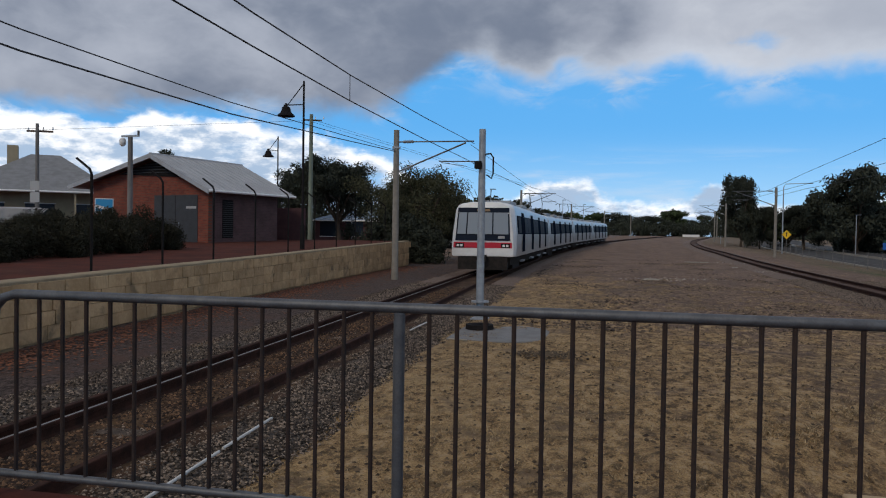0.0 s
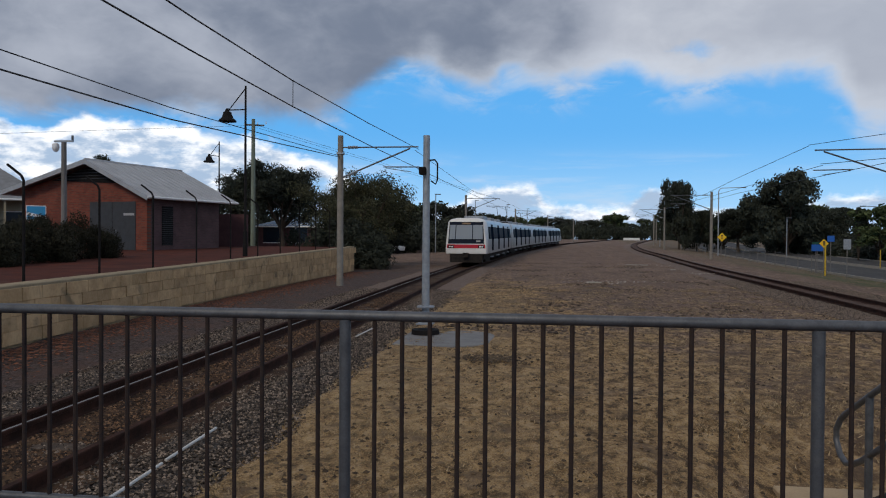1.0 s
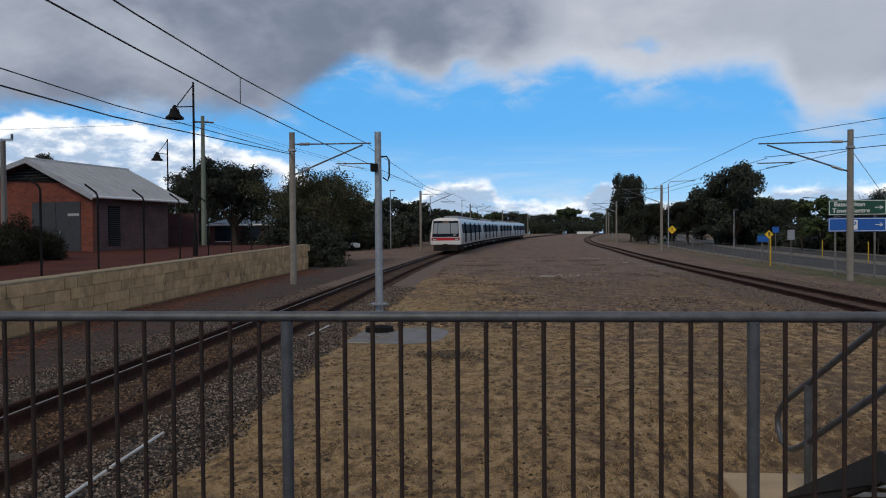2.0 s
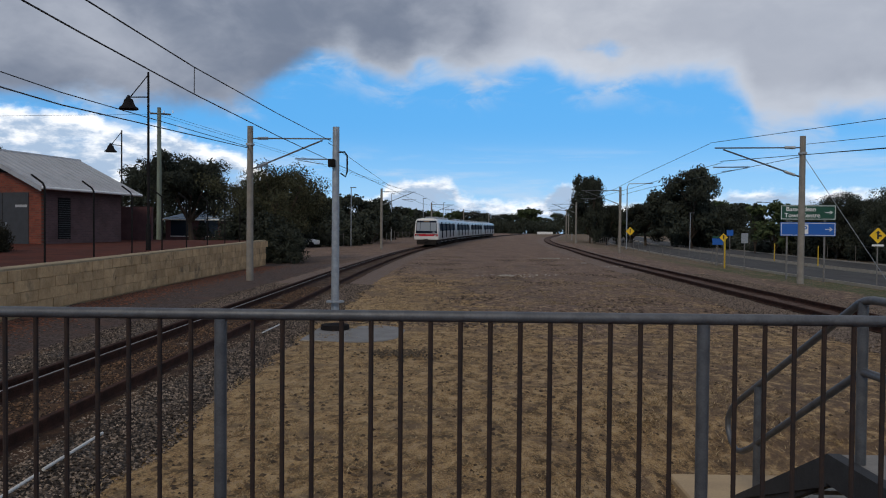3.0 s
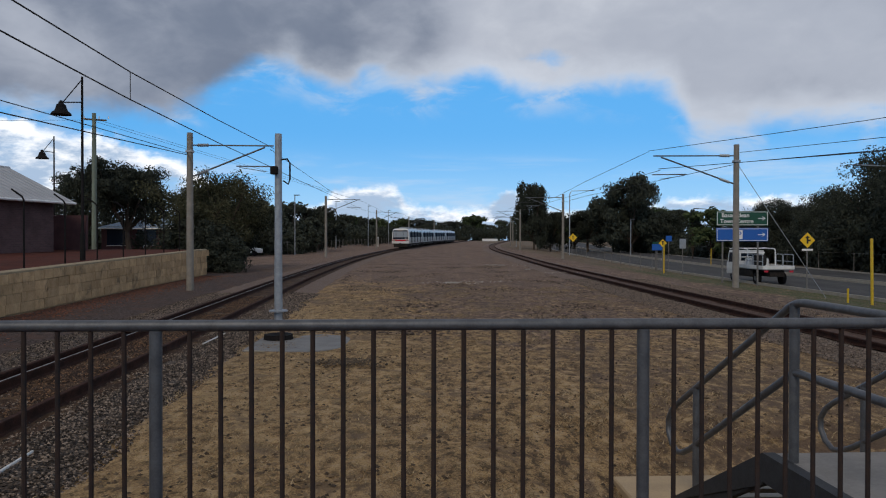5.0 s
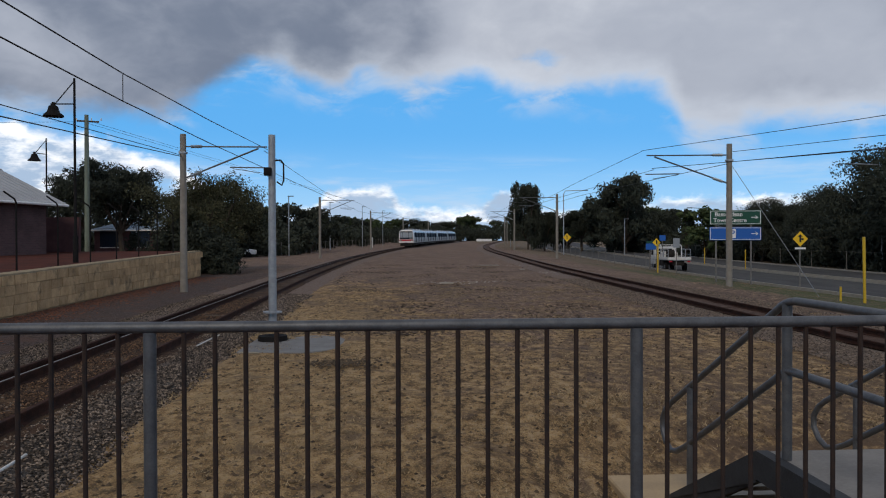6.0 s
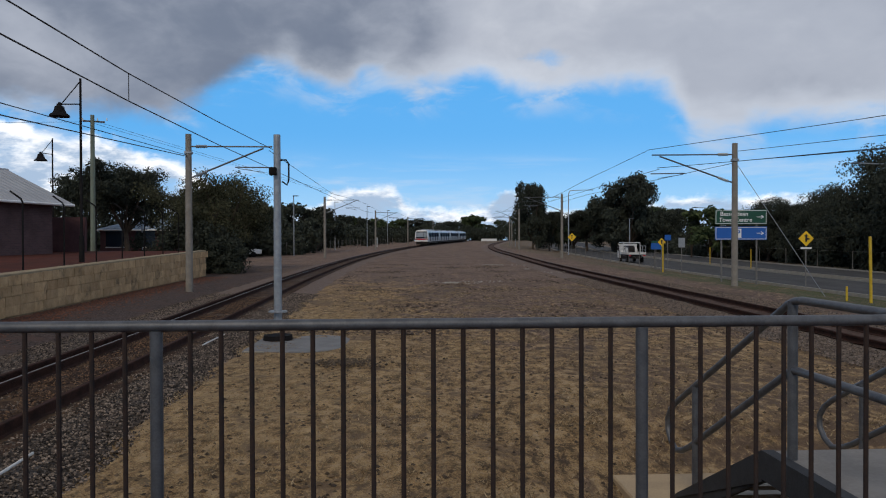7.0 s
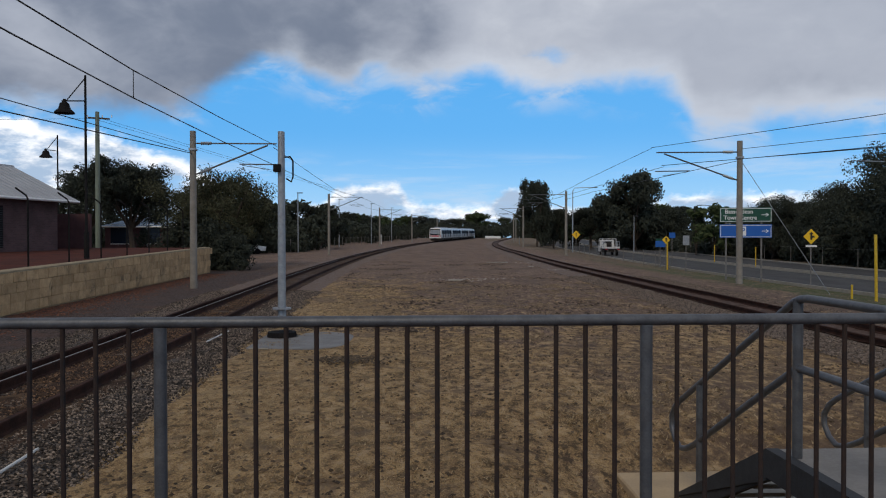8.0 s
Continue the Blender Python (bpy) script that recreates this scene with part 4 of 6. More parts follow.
    for y in (-11.6, 11.6):
        part("end_frame", Geo().extrude([(x * 1.006, z + (0.012 if z > 2 else 0)) for x, z in prof], y - 0.1, y + 0.1), WHITE, p, "white end frame") if abs(y + cab * -11.6) > 1 or not cab else None
    part("underframe", Geo().box(-1.2, -L / 2 + 0.6, 0.4, 1.2, L / 2 - 0.6, 0.84), UNDER, p)
    for y in (-8.0, 8.0):
        b = part("bogie", Geo().box(-1.15, y - 1.6, 0.2, 1.15, y + 1.6, 0.75), UNDER, p)
        for dy in (-1.05, 1.05):
            part("wheelset", Geo().tube([(-0.6, y + dy, 0.43), (0.6, y + dy, 0.43)], 0.42, 16), UNDER, b)
    for y in (-6, 0, 6):
        part("roof_unit", Geo().block(0, y, 3.48, 1.5, 2.6, 0.26, 0.05), ZINC, p, "grey roof equipment box")
    return p


CARS = [train_car("silver electric train car with a white cab and red band", -1), train_car("silver electric train car with dark windows", 0),
        train_car("silver electric train car with dark windows", 0), train_car("silver electric train car with a white cab and red band", 1)]



# ---- trees ----
def leaf_material(name, dark, light):
    m = bpy.data.materials.new(name)
    m.use_nodes = True
    t = m.node_tree
    k = Nodes(t)
    b = t.nodes["Principled BSDF"]
    r = t.nodes.new("ShaderNodeNewGeometry").outputs["Random Per Island"]
    info = t.nodes.new("ShaderNodeObjectInfo").outputs["Random"]
    col = k.mix(r, dark, light)
    col = k.add("ShaderNodeHueSaturation", Color=col, Value=k.math("ADD", 0.75, k.math("MULTIPLY", info, 0.5))).outputs[0]
    t.links.new(col, b.inputs["Base Color"])
    b.inputs["Roughness"].default_value = 0.8
    b.inputs["Specular IOR Level"].default_value = 0.1
    return m


LEAF = leaf_material("gum_leaf", (0.022, 0.036, 0.016), (0.075, 0.095, 0.042))
LEAF_GREEN = leaf_material("green_leaf", (0.025, 0.05, 0.014), (0.085, 0.13, 0.035))
LEAF_DRY = leaf_material("olive_leaf", (0.028, 0.032, 0.017), (0.085, 0.083, 0.05))
LEAF_DARK = leaf_material("dark_leaf", (0.026, 0.032, 0.027), (0.056, 0.063, 0.046))


def leaf_mesh(name, centres, sizes, per, leaf, rng, flat=0.8):
    """Many small leaves in clumps."""
    pts = np.repeat(np.asarray(centres), per, 0)
    size = np.repeat(np.asarray(sizes), per, 0)
    n = len(pts)
    d = rng.normal(size=(n, 3))
    d /= np.linalg.norm(d, axis=1)[:, None]
    d[:, 2] *= flat
    pts = pts + d * size[:, None] * rng.uniform(0.25, 1.0, (n, 1)) ** 0.6
    out = d + rng.normal(size=(n, 3)) * 0.45
    a = np.cross(out, rng.normal(size=(n, 3)))
    a /= np.linalg.norm(a, axis=1)[:, None]
    b = np.cross(out, a)
    b /= np.linalg.norm(b, axis=1)[:, None]
    s = leaf * rng.uniform(0.6, 1.4, (n, 1))
    v = np.stack([pts - a * s, pts - b * s * 0.5, pts + a * s, pts + b * s * 0.5], 1).reshape(-1, 3)
    me = bpy.data.meshes.new(name)
    me.from_pydata(v.tolist(), [], np.arange(4 * n).reshape(-1, 4).tolist())
    return me


def tree_meshes(seed, h, w, stem, lobes, per, leaf, limbs=7, top_heavy=0.5, mat=None):
    """Trunk with limbs, and a crown of leaf clumps at the ends of its boughs."""
    rng = np.random.default_rng(seed)
    wood, centres, sizes = Geo(), [], []
    lean = rng.uniform(-0.06, 0.06, 2) * h
    fork = Vector((lean[0] * 0.5, lean[1] * 0.5, stem * h))
    r0 = 0.022 * h + 0.05
    wood.tube([(0, 0, -0.3), (fork.x * 0.4, fork.y * 0.4, stem * h * 0.5), fork], [r0 * 1.25, r0, r0 * 0.8], 8)
    ends = []
    for i in range(limbs):
        a = 2 * math.pi * (i + rng.uniform(-0.3, 0.3)) / limbs
        reach = w * 0.5 * rng.uniform(0.45, 0.85)
        z = h * (stem + (1 - stem) * rng.uniform(0.3, 0.85))
        tip = Vector((lean[0] + reach * math.cos(a), lean[1] + reach * math.sin(a), z))
        mid = fork.lerp(tip, 0.5) + Vector((0, 0, 0.06 * h * rng.uniform(0, 1)))
        wood.tube([fork, mid, tip], [r0 * 0.55, r0 * 0.35, r0 * 0.12], 6)
        ends.append(tip)
        for j in range(2):
            tw = mid.lerp(tip, rng.uniform(0.2, 0.9)) + Vector(rng.normal(size=3) * 0.1 * w)
            wood.tube([mid, tw], [r0 * 0.22, r0 * 0.07], 5)
            ends.append(tw)
    ends.append(Vector((lean[0], lean[1], h * 0.88)))
    wood.tube([fork, ends[-1]], [r0 * 0.5, r0 * 0.1], 6)
    head = ends[-1]
    for j in range(5):
        a = 2 * math.pi * j / 5 + rng.uniform(-0.4, 0.4)
        tip = head + Vector((math.cos(a) * w * 0.16, math.sin(a) * w * 0.16, -h * rng.uniform(0.03, 0.12)))
        wood.tube([fork.lerp(head, 0.5), tip], [r0 * 0.22, r0 * 0.07], 5)
        ends.append(tip)
    for i in range(lobes):
        e = ends[i % len(ends)]
        s = w * rng.uniform(0.06, 0.135)
        p = np.array(e) + rng.normal(size=3) * [w * 0.06, w * 0.06, h * 0.04]
        p[2] = min(p[2], h - s * 0.7)
        centres.append(p)
        sizes.append(s)
    return wood.mesh("trunk", 0, True), leaf_mesh("crown", centres, sizes, per, leaf, rng)


def plant(kind, x, y, size=(1, 1, 1), turn=0.0, mat=None, label="", name="tree", category="tree", group=""):
    z = ground_z(x, y) - 0.05
    t = thing(name, label, category, pose(x, y, z, 0, 0, turn) @ Matrix.Diagonal((*size, 1)), group)
    for nm, me, m in (("trunk", kind[0], BARK), ("crown", kind[1], mat or kind[2])):
        if me:
            part(nm, me, m, t)
    return t


GUM = (*tree_meshes(3, 10, 10, 0.3, 190, 140, 0.14, 9), LEAF)
ROUND = (*tree_meshes(5, 8, 10, 0.1, 170, 130, 0.17, 10), LEAF_DARK)
FAR = (*tree_meshes(7, 10, 10, 0.08, 75, 56, 0.33), LEAF)
FAR_ROUND = (*tree_meshes(17, 9, 10, 0.05, 75, 56, 0.33, 9), LEAF)
FINE = (*tree_meshes(25, 8, 10, 0.08, 210, 200, 0.09, 12), LEAF_DARK)
PINE = (*tree_meshes(15, 13, 6, 0.06, 150, 150, 0.17, 11), LEAF_DARK)
OPEN = (*tree_meshes(11, 7.4, 9.0, 0.1, 190, 200, 0.08, 14), LEAF_DRY)


def shrub_mesh(seed, w, d, h, n, per, leaf):
    rng = np.random.default_rng(seed)
    c, s = [], []
    for i in range(n):
        a, r = rng.uniform(0, 6.28), math.sqrt(rng.uniform(0, 1))
        zz = rng.uniform(0.1, 1.0) * (1 - 0.45 * r * r)
        c.append((w / 2 * r * math.cos(a), d / 2 * r * math.sin(a), h * zz * 0.9))
        s.append(0.13 * min(w, h * 1.6) * rng.uniform(0.7, 1.4))
    return None, leaf_mesh("crown", c, s, per, leaf, rng), LEAF_DARK


SHRUB = shrub_mesh(21, 4.0, 3.0, 3.0, 60, 110, 0.085)
BUSHLINE = shrub_mesh(23, 12.0, 6.0, 5.0, 80, 48, 0.27)

# beside the old platform
plant(OPEN, -15.6, 52.5, (0.92, 0.95, 0.98), 30, LEAF_DRY, "open-crowned olive green tree beside the platform end")
plant(ROUND, -15.4, 54.0, (0.5, 0.5, 0.6), 140, LEAF_DARK, "dense dark green tree beside the platform end")
for x, y, s in ((-13.5, 47.0, 0.85), (-14.8, 47.8, 1.15), (-16.8, 49, 1.25)):
    plant(SHRUB, x, y, (s, s, s), x * 30, LEAF_DARK, "dense dark green shrub by the wall", "shrub", "shrub")
plant(GUM, -27.6, 66.0, (0.86, 0.9, 0.9), 20, LEAF_DARK, "tall dark green gum tree behind the platform")
plant(GUM, -34.5, 72.0, (0.75, 0.8, 0.9), 200, LEAF_DARK, "tall dark green gum tree behind the platform")
plant(GUM, -25.0, 78.0, (0.6, 0.8, 0.75), 90, LEAF, "dark green gum tree behind houses")
for x, y in ((-27, 96), (-36, 98), (-46, 94), (-56, 90), (-22, 92)):
    plant(BUSHLINE, x, y, (0.9, 0.8, 0.75), x * 7, LEAF_DARK, "dark bushes behind the houses", "bush", "bush", "bushes behind houses")
for x, y in ((-33, 88), (-40, 88), (-27, 88)):
    plant(BUSHLINE, x, y, (0.9, 0.8, 1.15), x * 7, LEAF_DARK, "dark bushes behind the houses", "bush", "bush", "bushes behind houses")
plant(GUM, -37.5, 54.0, (0.5, 0.6, 0.84), 60, LEAF, "gum tree rising behind the roof")
for x, y, sz in ((-21, 104, 0.8), (-26.5, 101, 0.85), (-18.5, 112, 0.78)):
    plant(FAR_ROUND, x, y, (0.75, 0.75, sz), x * 13, LEAF_DARK, "dark gum tree behind the railway fence", group="distant trees")
# along the far left
rnd = random.Random(12)
for i in range(14):
    y = 88 + i * 13
    x = left_line(y) - 17 - 0.03 * (y - 88) + rnd.uniform(-3, 3)
    plant(BUSHLINE, x, y, (rnd.uniform(.8, 1.1), 1, rnd.uniform(0.85, 1.25)), rnd.uniform(-20, 20), rnd.choice([LEAF_GREEN, LEAF_GREEN, LEAF_DARK]), "dense green bushes along the railway fence", "bush", "bush", "bushes along the line")
for i in range(9):
    y = 120 + i * 22
    plant(rnd.choice([FAR, FAR_ROUND]), left_line(y) - 26 - rnd.uniform(0, 12), y, (0.8, 0.8, rnd.uniform(0.65, 0.95)), rnd.uniform(0, 360), LEAF, "distant dark gum tree", group="distant trees")
# far end of the line
for i in range(34):
    y = 330 + rnd.uniform(0, 130)
    x = -75 + i * 5.6 + rnd.uniform(-4, 4)
    plant(rnd.choice([FAR, FAR_ROUND]), x, y, (1.5, 1.5, rnd.uniform(0.95, 1.4)), rnd.uniform(0, 360), LEAF, "distant dark gum tree", group="distant trees")
# to the right of the line
plant(ROUND, 17.0, 134, (0.8, 0.74, 1.52), 10, LEAF_DARK, "tall dark tree with a flat top beside the line")
plant(ROUND, 21.0, 140, (0.7, 0.75, 0.95), 80, LEAF_DARK, "dark gum tree beside the line")
plant(ROUND, 33.2, 128, (1.52, 1.4, 1.68), 50, LEAF_DARK, "broad dark gum tree beside the road")
plant(GUM, 39.0, 132, (1.0, 1.1, 0.78), 140, LEAF_DARK, "dark gum tree beside the road")
plant(GUM, 28.0, 140, (1.0, 1.0, 0.8), 240, LEAF_DARK, "dark gum tree beside the road")
for i, (x, y, sx, sz) in enumerate(((36, 98, .8, .7), (41, 96, .9, .72), (45, 92, .9, .72), (49, 92, .9, .6), (40, 84, .8, .52), (46, 80, .9, .66), (51, 84, .9, .72), (52, 74, .9, .78), (46, 70, .8, .6), (55, 78, .9, .7), (24, 160, 1.2, .75), (30, 165, 1.2, .8), (44, 150, 1.3, .9), (52, 120, 1.2, .8))):
    plant([FAR, FAR_ROUND][i % 2] if y > 94 else [GUM, ROUND][i % 2], x, y, (sx, sx, sz), 47 * i, LEAF_DARK, "dark gum tree beside the road", group="roadside trees")
plant(PINE, 34.2, 100, (0.32, 0.32, 0.56), 0, LEAF_DARK, "small dark conifer beside the road")
for x, y, s in ((39.6, 57, 1.15), (41.0, 66, 1.3), (40.5, 60, 1.3), (39.8, 75, 0.85), (41.5, 77, 0.95), (38.2, 86, 0.86), (46, 64, 1.25), (40.5, 50, 1.0), (45, 55, 1.25)):
    plant(FINE, x, y, (s, s, 1.12 * s), x * 40, LEAF_DARK, "large dark green tree overhanging the road", group="roadside trees")
for x, y in ((40, 66), (40, 62), (40, 57), (40, 74), (40.5, 82), (40, 50), (44, 68), (41, 90)):
    plant(BUSHLINE, x, y, (0.6, 0.8, rnd.uniform(0.75, 1.05)), rnd.uniform(0, 360), LEAF_DARK, "dark bushes behind the road", "bush", "bush", "bushes along the road")
for i in range(16):
    x, y = 38.5 + rnd.uniform(0, 3) + i * 0.2, 122 - i * 4.6
    plant(BUSHLINE, x, y, (0.8, 0.9, rnd.uniform(0.5, 0.75)), rnd.uniform(0, 360), LEAF_DARK, "dark bushes behind the road fence", "bush", "bush", "bushes along the road")

for x, y, sz in ((38.5, 128, 1.1), (41, 134, 1.2), (36, 136, 1.0), (43, 142, 1.2), (39.5, 148, 1.3)):
    plant(BUSHLINE, x, y, (0.9, 0.9, sz), x * 31, LEAF_DARK, "dark bushes behind the road fence", "bush", "bush", "bushes along the road")

# platform hedge
HEDGE = shrub_mesh(31, 4.8, 2.6, 1.5, 150, 260, 0.034)
LEAF_HEDGE = leaf_material("hedge_leaf", (0.016, 0.017, 0.012), (0.044, 0.042, 0.027))
for i in range(4):
    u = i / 4
    t = thing("hedge", "clipped dark green hedge on the old platform", "hedge", pose(-16.4 - 2.6 * u, 13.5 + 13.2 * u, 1.1, 0, 0, 80) @ Matrix.Diagonal((1, 1, 0.82 + 0.5 * u, 1)), "platform hedges")
    part("foliage", HEDGE[1], LEAF_HEDGE, t)


# ---- road ----
def strip(name, x0, x1, y0, y1, up, mat, label, cat):
    g = Geo()
    n = 60
    for i in range(n + 1):
        y = y0 + (y1 - y0) * (i / n) ** 1.4
        for x in (x0, (x0 + x1) / 2, x1):
            g.v.append((x + bend(y), y, ground_z(x + bend(y), y) + up))
    g.f = [(3 * i + c, 3 * i + c + 1, 3 * i + c + 4, 3 * i + c + 3) for i in range(n) for c in (0, 1)]
    return tagged(part(name, g, mat), label, cat, kind="structure")


strip("road", 20.3, 27.2, -30, 420, 0.03, ASPHALT, "grey asphalt road", "road")
strip("road", 28.6, 35.0, -30, 420, 0.03, ASPHALT, "grey asphalt road", "road")
for x in (20.15, 27.25, 28.5, 35.1):
    g = Geo()
    rows = [(x + bend(y), y, ground_z(x + bend(y), y) + 0.02, 1, 0) for y in range(-30, 400, 6)]
    tagged(part("kerb", Geo().sweep([(-0.08, -0.1), (0.08, -0.1), (0.08, 0.1), (0.05, 0.13), (-0.08, 0.13)], rows), SLAB), "pale concrete road kerb", "kerb", kind="structure")


def text_mesh(words, size, depth=0.004):
    c = bpy.data.curves.new("lettering", "FONT")
    c.body, c.size, c.extrude, c.align_x, c.align_y = words, size, depth, "LEFT", "CENTER"
    c.offset = 0.012 * size
    ob = bpy.data.objects.new("lettering", c)
    scene.collection.objects.link(ob)
    dg = bpy.context.evaluated_depsgraph_get()
    me = bpy.data.meshes.new_from_object(ob.evaluated_get(dg))
    bpy.data.objects.remove(ob)
    me.materials.clear()
    return me


SIGN_WHITE = plain("sign_white", (0.75, 0.75, 0.75), 0.5)
SIGN_BLACK = plain("sign_black", (0.01, 0.01, 0.01), 0.5)
YELLOW_POST = material("yellow_post", (0.62, 0.42, 0.02), (0.5, 0.33, 0.02), 6, 0.5)


def arrow(p, x, z, s, mat, y=-0.035):
    g = Geo().put([(x - s, y, z - 0.06 * s), (x + 0.2 * s, y, z - 0.06 * s), (x + 0.2 * s, y, z + 0.06 * s), (x - s, y, z + 0.06 * s),
                   (x - s, y - .004, z - 0.09 * s), (x + 0.4 * s, y - .004, z - 0.09 * s), (x + 0.4 * s, y - .004, z + 0.09 * s), (x - s, y - .004, z + 0.09 * s)], [(4, 5, 6, 7)])
    g.put([(x + 0.05 * s, y - .004, z + 0.5 * s), (x + 0.3 * s, y - .004, z + 0.5 * s), (x + s, y - .004, z), (x + 0.3 * s, y - .004, z - 0.5 * s), (x + 0.05 * s, y - .004, z - 0.5 * s), (x + 0.6 * s, y - .004, z)], [(0, 1, 2, 5), (5, 2, 3, 4)])
    return part("arrow", g, mat, p, "white arrow")


def direction_sign():
    p = thing("road_sign", "green and blue road direction sign on two grey posts", "road sign", pose(18.65, 45.6, -0.55, 0, 0, -6))
    W = 3.1
    for x in (-1.15, 0.95):
        part("post", Geo().tube([(x, 0.06, -0.2), (x, 0.06, 4.3)], 0.055, 10), SIGN_POST, p, soft=True)
    for z, h, m, lab in ((3.98, 0.9, GREEN_SIGN, "green panel with a white border"), (2.98, 0.82, BLUE_SIGN, "blue panel with a white border")):
        b = part("panel", Geo().block(0, 0, z, W, 0.04, h, 0.01), m, p, lab, round_off=0)
        for s in (-1, 1):
            part("border", Geo().box(-W / 2 + 0.04, -0.025, z + s * (h / 2 - 0.055) - 0.015, W / 2 - 0.04, -0.021, z + s * (h / 2 - 0.055) + 0.015), SIGN_WHITE, b)
            part("border", Geo().box(s * (W / 2 - 0.055) - 0.015, -0.0255, z - h / 2 + 0.06, s * (W / 2 - 0.055) + 0.015, -0.0215, z + h / 2 - 0.06), SIGN_WHITE, b)
    part("lettering", text_mesh("Bassendean", 0.36), SIGN_WHITE, p, at=pose(-1.25, -0.03, 4.17, 90))
    part("lettering", text_mesh("Town Centre", 0.36), SIGN_WHITE, p, at=pose(-1.33, -0.03, 3.8, 90))
    part("parking_panel", Geo().box(-0.4, -0.03, 2.7, 0.02, -0.022, 3.26), SIGN_WHITE, p, "white square with a blue letter")
    part("lettering", text_mesh("P", 0.5), BLUE_SIGN, p, at=pose(-0.3, -0.035, 2.98, 90))
    arrow(p, 1.15, 3.98, 0.22, SIGN_WHITE)
    arrow(p, 1.15, 2.98, 0.22, SIGN_WHITE)
    return p


direction_sign()


def warning_sign(x, y, top, s, face=0.0, cross=True, low=1.7):
    z = ground_z(x, y)
    p = thing("warning_sign", "yellow diamond road warning sign on a post", "road sign", pose(x, y, z, 0, 0, face), "yellow warning signs")
    part("post", Geo().tube([(0, 0.03, -0.2), (0, 0.03, top - z)], 0.035, 8), SIGN_POST, p)
    c = top - z
    part("border", Geo().block(0, 0, 0, s * 1.06, 0.012, s * 1.06, 0.004), SIGN_BLACK, p, at=pose(0, 0.006, c, 0, 45, 0))
    part("diamond", Geo().block(0, 0, 0, s, 0.02, s, 0.004), YELLOW, p, at=pose(0, -0.004, c, 0, 45, 0))
    part("symbol", Geo().box(-0.05, -0.022, c - 0.3 * s, 0.05, -0.016, c + 0.25 * s).put([(-0.14, -0.019, c + 0.2 * s), (0.14, -0.019, c + 0.2 * s), (0, -0.019, c + 0.42 * s)], [(0, 1, 2)]), SIGN_BLACK, p, "black arrow symbol")
    if cross:
        part("branch", Geo().box(0.05, -0.022, c - 0.06, 0.3 * s, -0.016, c + 0.04), SIGN_BLACK, p)
        part("plate", Geo().box(-0.5 * s, -0.02, c - 0.95 * s, 0.5 * s, 0.0, c - 0.78 * s), SIGN_WHITE, p, "white plate with unreadable writing")
    return p


warning_sign(20.1, 40.4, 2.08, 0.6)
warning_sign(18.9, 105, 2.5, 0.85, 0, False)
warning_sign(19.3, 64.0, 1.85, 0.5, 0, False)


def small_sign(x, y, z0, z1, w, mat, label, name="road_sign"):
    z = ground_z(x, y)
    p = thing(name, label, "road sign", pose(x, y, 0))
    part("post", Geo().tube([(0, 0.03, z - 0.2), (0, 0.03, z1)], 0.035, 8), SIGN_POST, p)
    part("board", Geo().block(0, 0, (z0 + z1) / 2, w, 0.03, z1 - z0, 0.006), mat, p)
    return p


small_sign(20.6, 66.5, 2.0, 2.5, 0.55, BLUE_SIGN, "small blue road sign on a grey post")
small_sign(19.4, 66.0, 1.2, 1.75, 0.9, BLUE_SIGN, "blue board on a grey post")
small_sign(19.35, 66.2, 1.78, 1.95, 0.6, GREEN_SIGN, "small green road sign on a grey post")
small_sign(18.9, 57.5, 1.45, 2.2, 0.5, ZINC, "pale grey board on two posts")


def marker(x, y, h, r=0.055, lean=0.0):
    p = thing("marker_post", "yellow painted steel marker post in the grass", "post", pose(x, y, ground_z(x, y), 0, lean, 0), "yellow posts")
    part("post", Geo().tube([(0, 0, -0.2), (0, 0, h)], r, 10), YELLOW_POST, p, soft=True)
    part("cap", Geo().tube([(0, 0, h), (0, 0, h + 0.02)], [r * 1.05, r * 0.6], 10), YELLOW_POST, p)
    return p


marker(17.35, 29.6, 2.65, 0.06, -1)
marker(18.2, 60.0, 2.5, 0.06)
marker(15.1, 27.3, 0.5, 0.04)
marker(27.9, 66, 1.8, 0.045)
marker(27.9, 76, 1.8, 0.045)


def street_lamp(x, y, h, arm, side, label="tall grey street lamp with a long arm"):
    p = thing("street_lamp", label, "street lamp", pose(x, y, ground_z(x, y)), "street lamps")
    part("pole", Geo().tube([(0, 0, -0.2), (0, 0, h * 0.95), (side * 0.25, 0, h), (side * arm, 0, h + 0.1)], [0.1, 0.07, 0.055, 0.045], 8), ZINC, p, soft=True)
    part("lantern", Geo().block(side * (arm + 0.25), 0, h + 0.08, 0.7, 0.25, 0.12, 0.03), STEEL, p, "flat grey lantern")
    return p


street_lamp(20.0, 114, 9.9, 3.2, 1)
street_lamp(37.8, 62, 9.0, 2.6, -1)
street_lamp(34.0, 135, 6.0, 1.5, -1)
street_lamp(36.5, 100, 6.7, 1.6, -1)


def plain_pole(x, y, h, r=0.07, z=None, mat=None):
    p = thing("lamp_pole", "thin grey pole with a flat lamp head", "lamp post", pose(x, y, ground_z(x, y) if z is None else z), "thin lamp poles")
    part("pole", Geo().tube([(0, 0, -0.2), (0, 0, h)], [r, r * 0.8], 8), mat or ZINC, p, soft=True)
    part("lamp_head", Geo().block(0.25, 0, h + 0.03, 0.7, 0.3, 0.1, 0.02), STEEL, p)
    return p


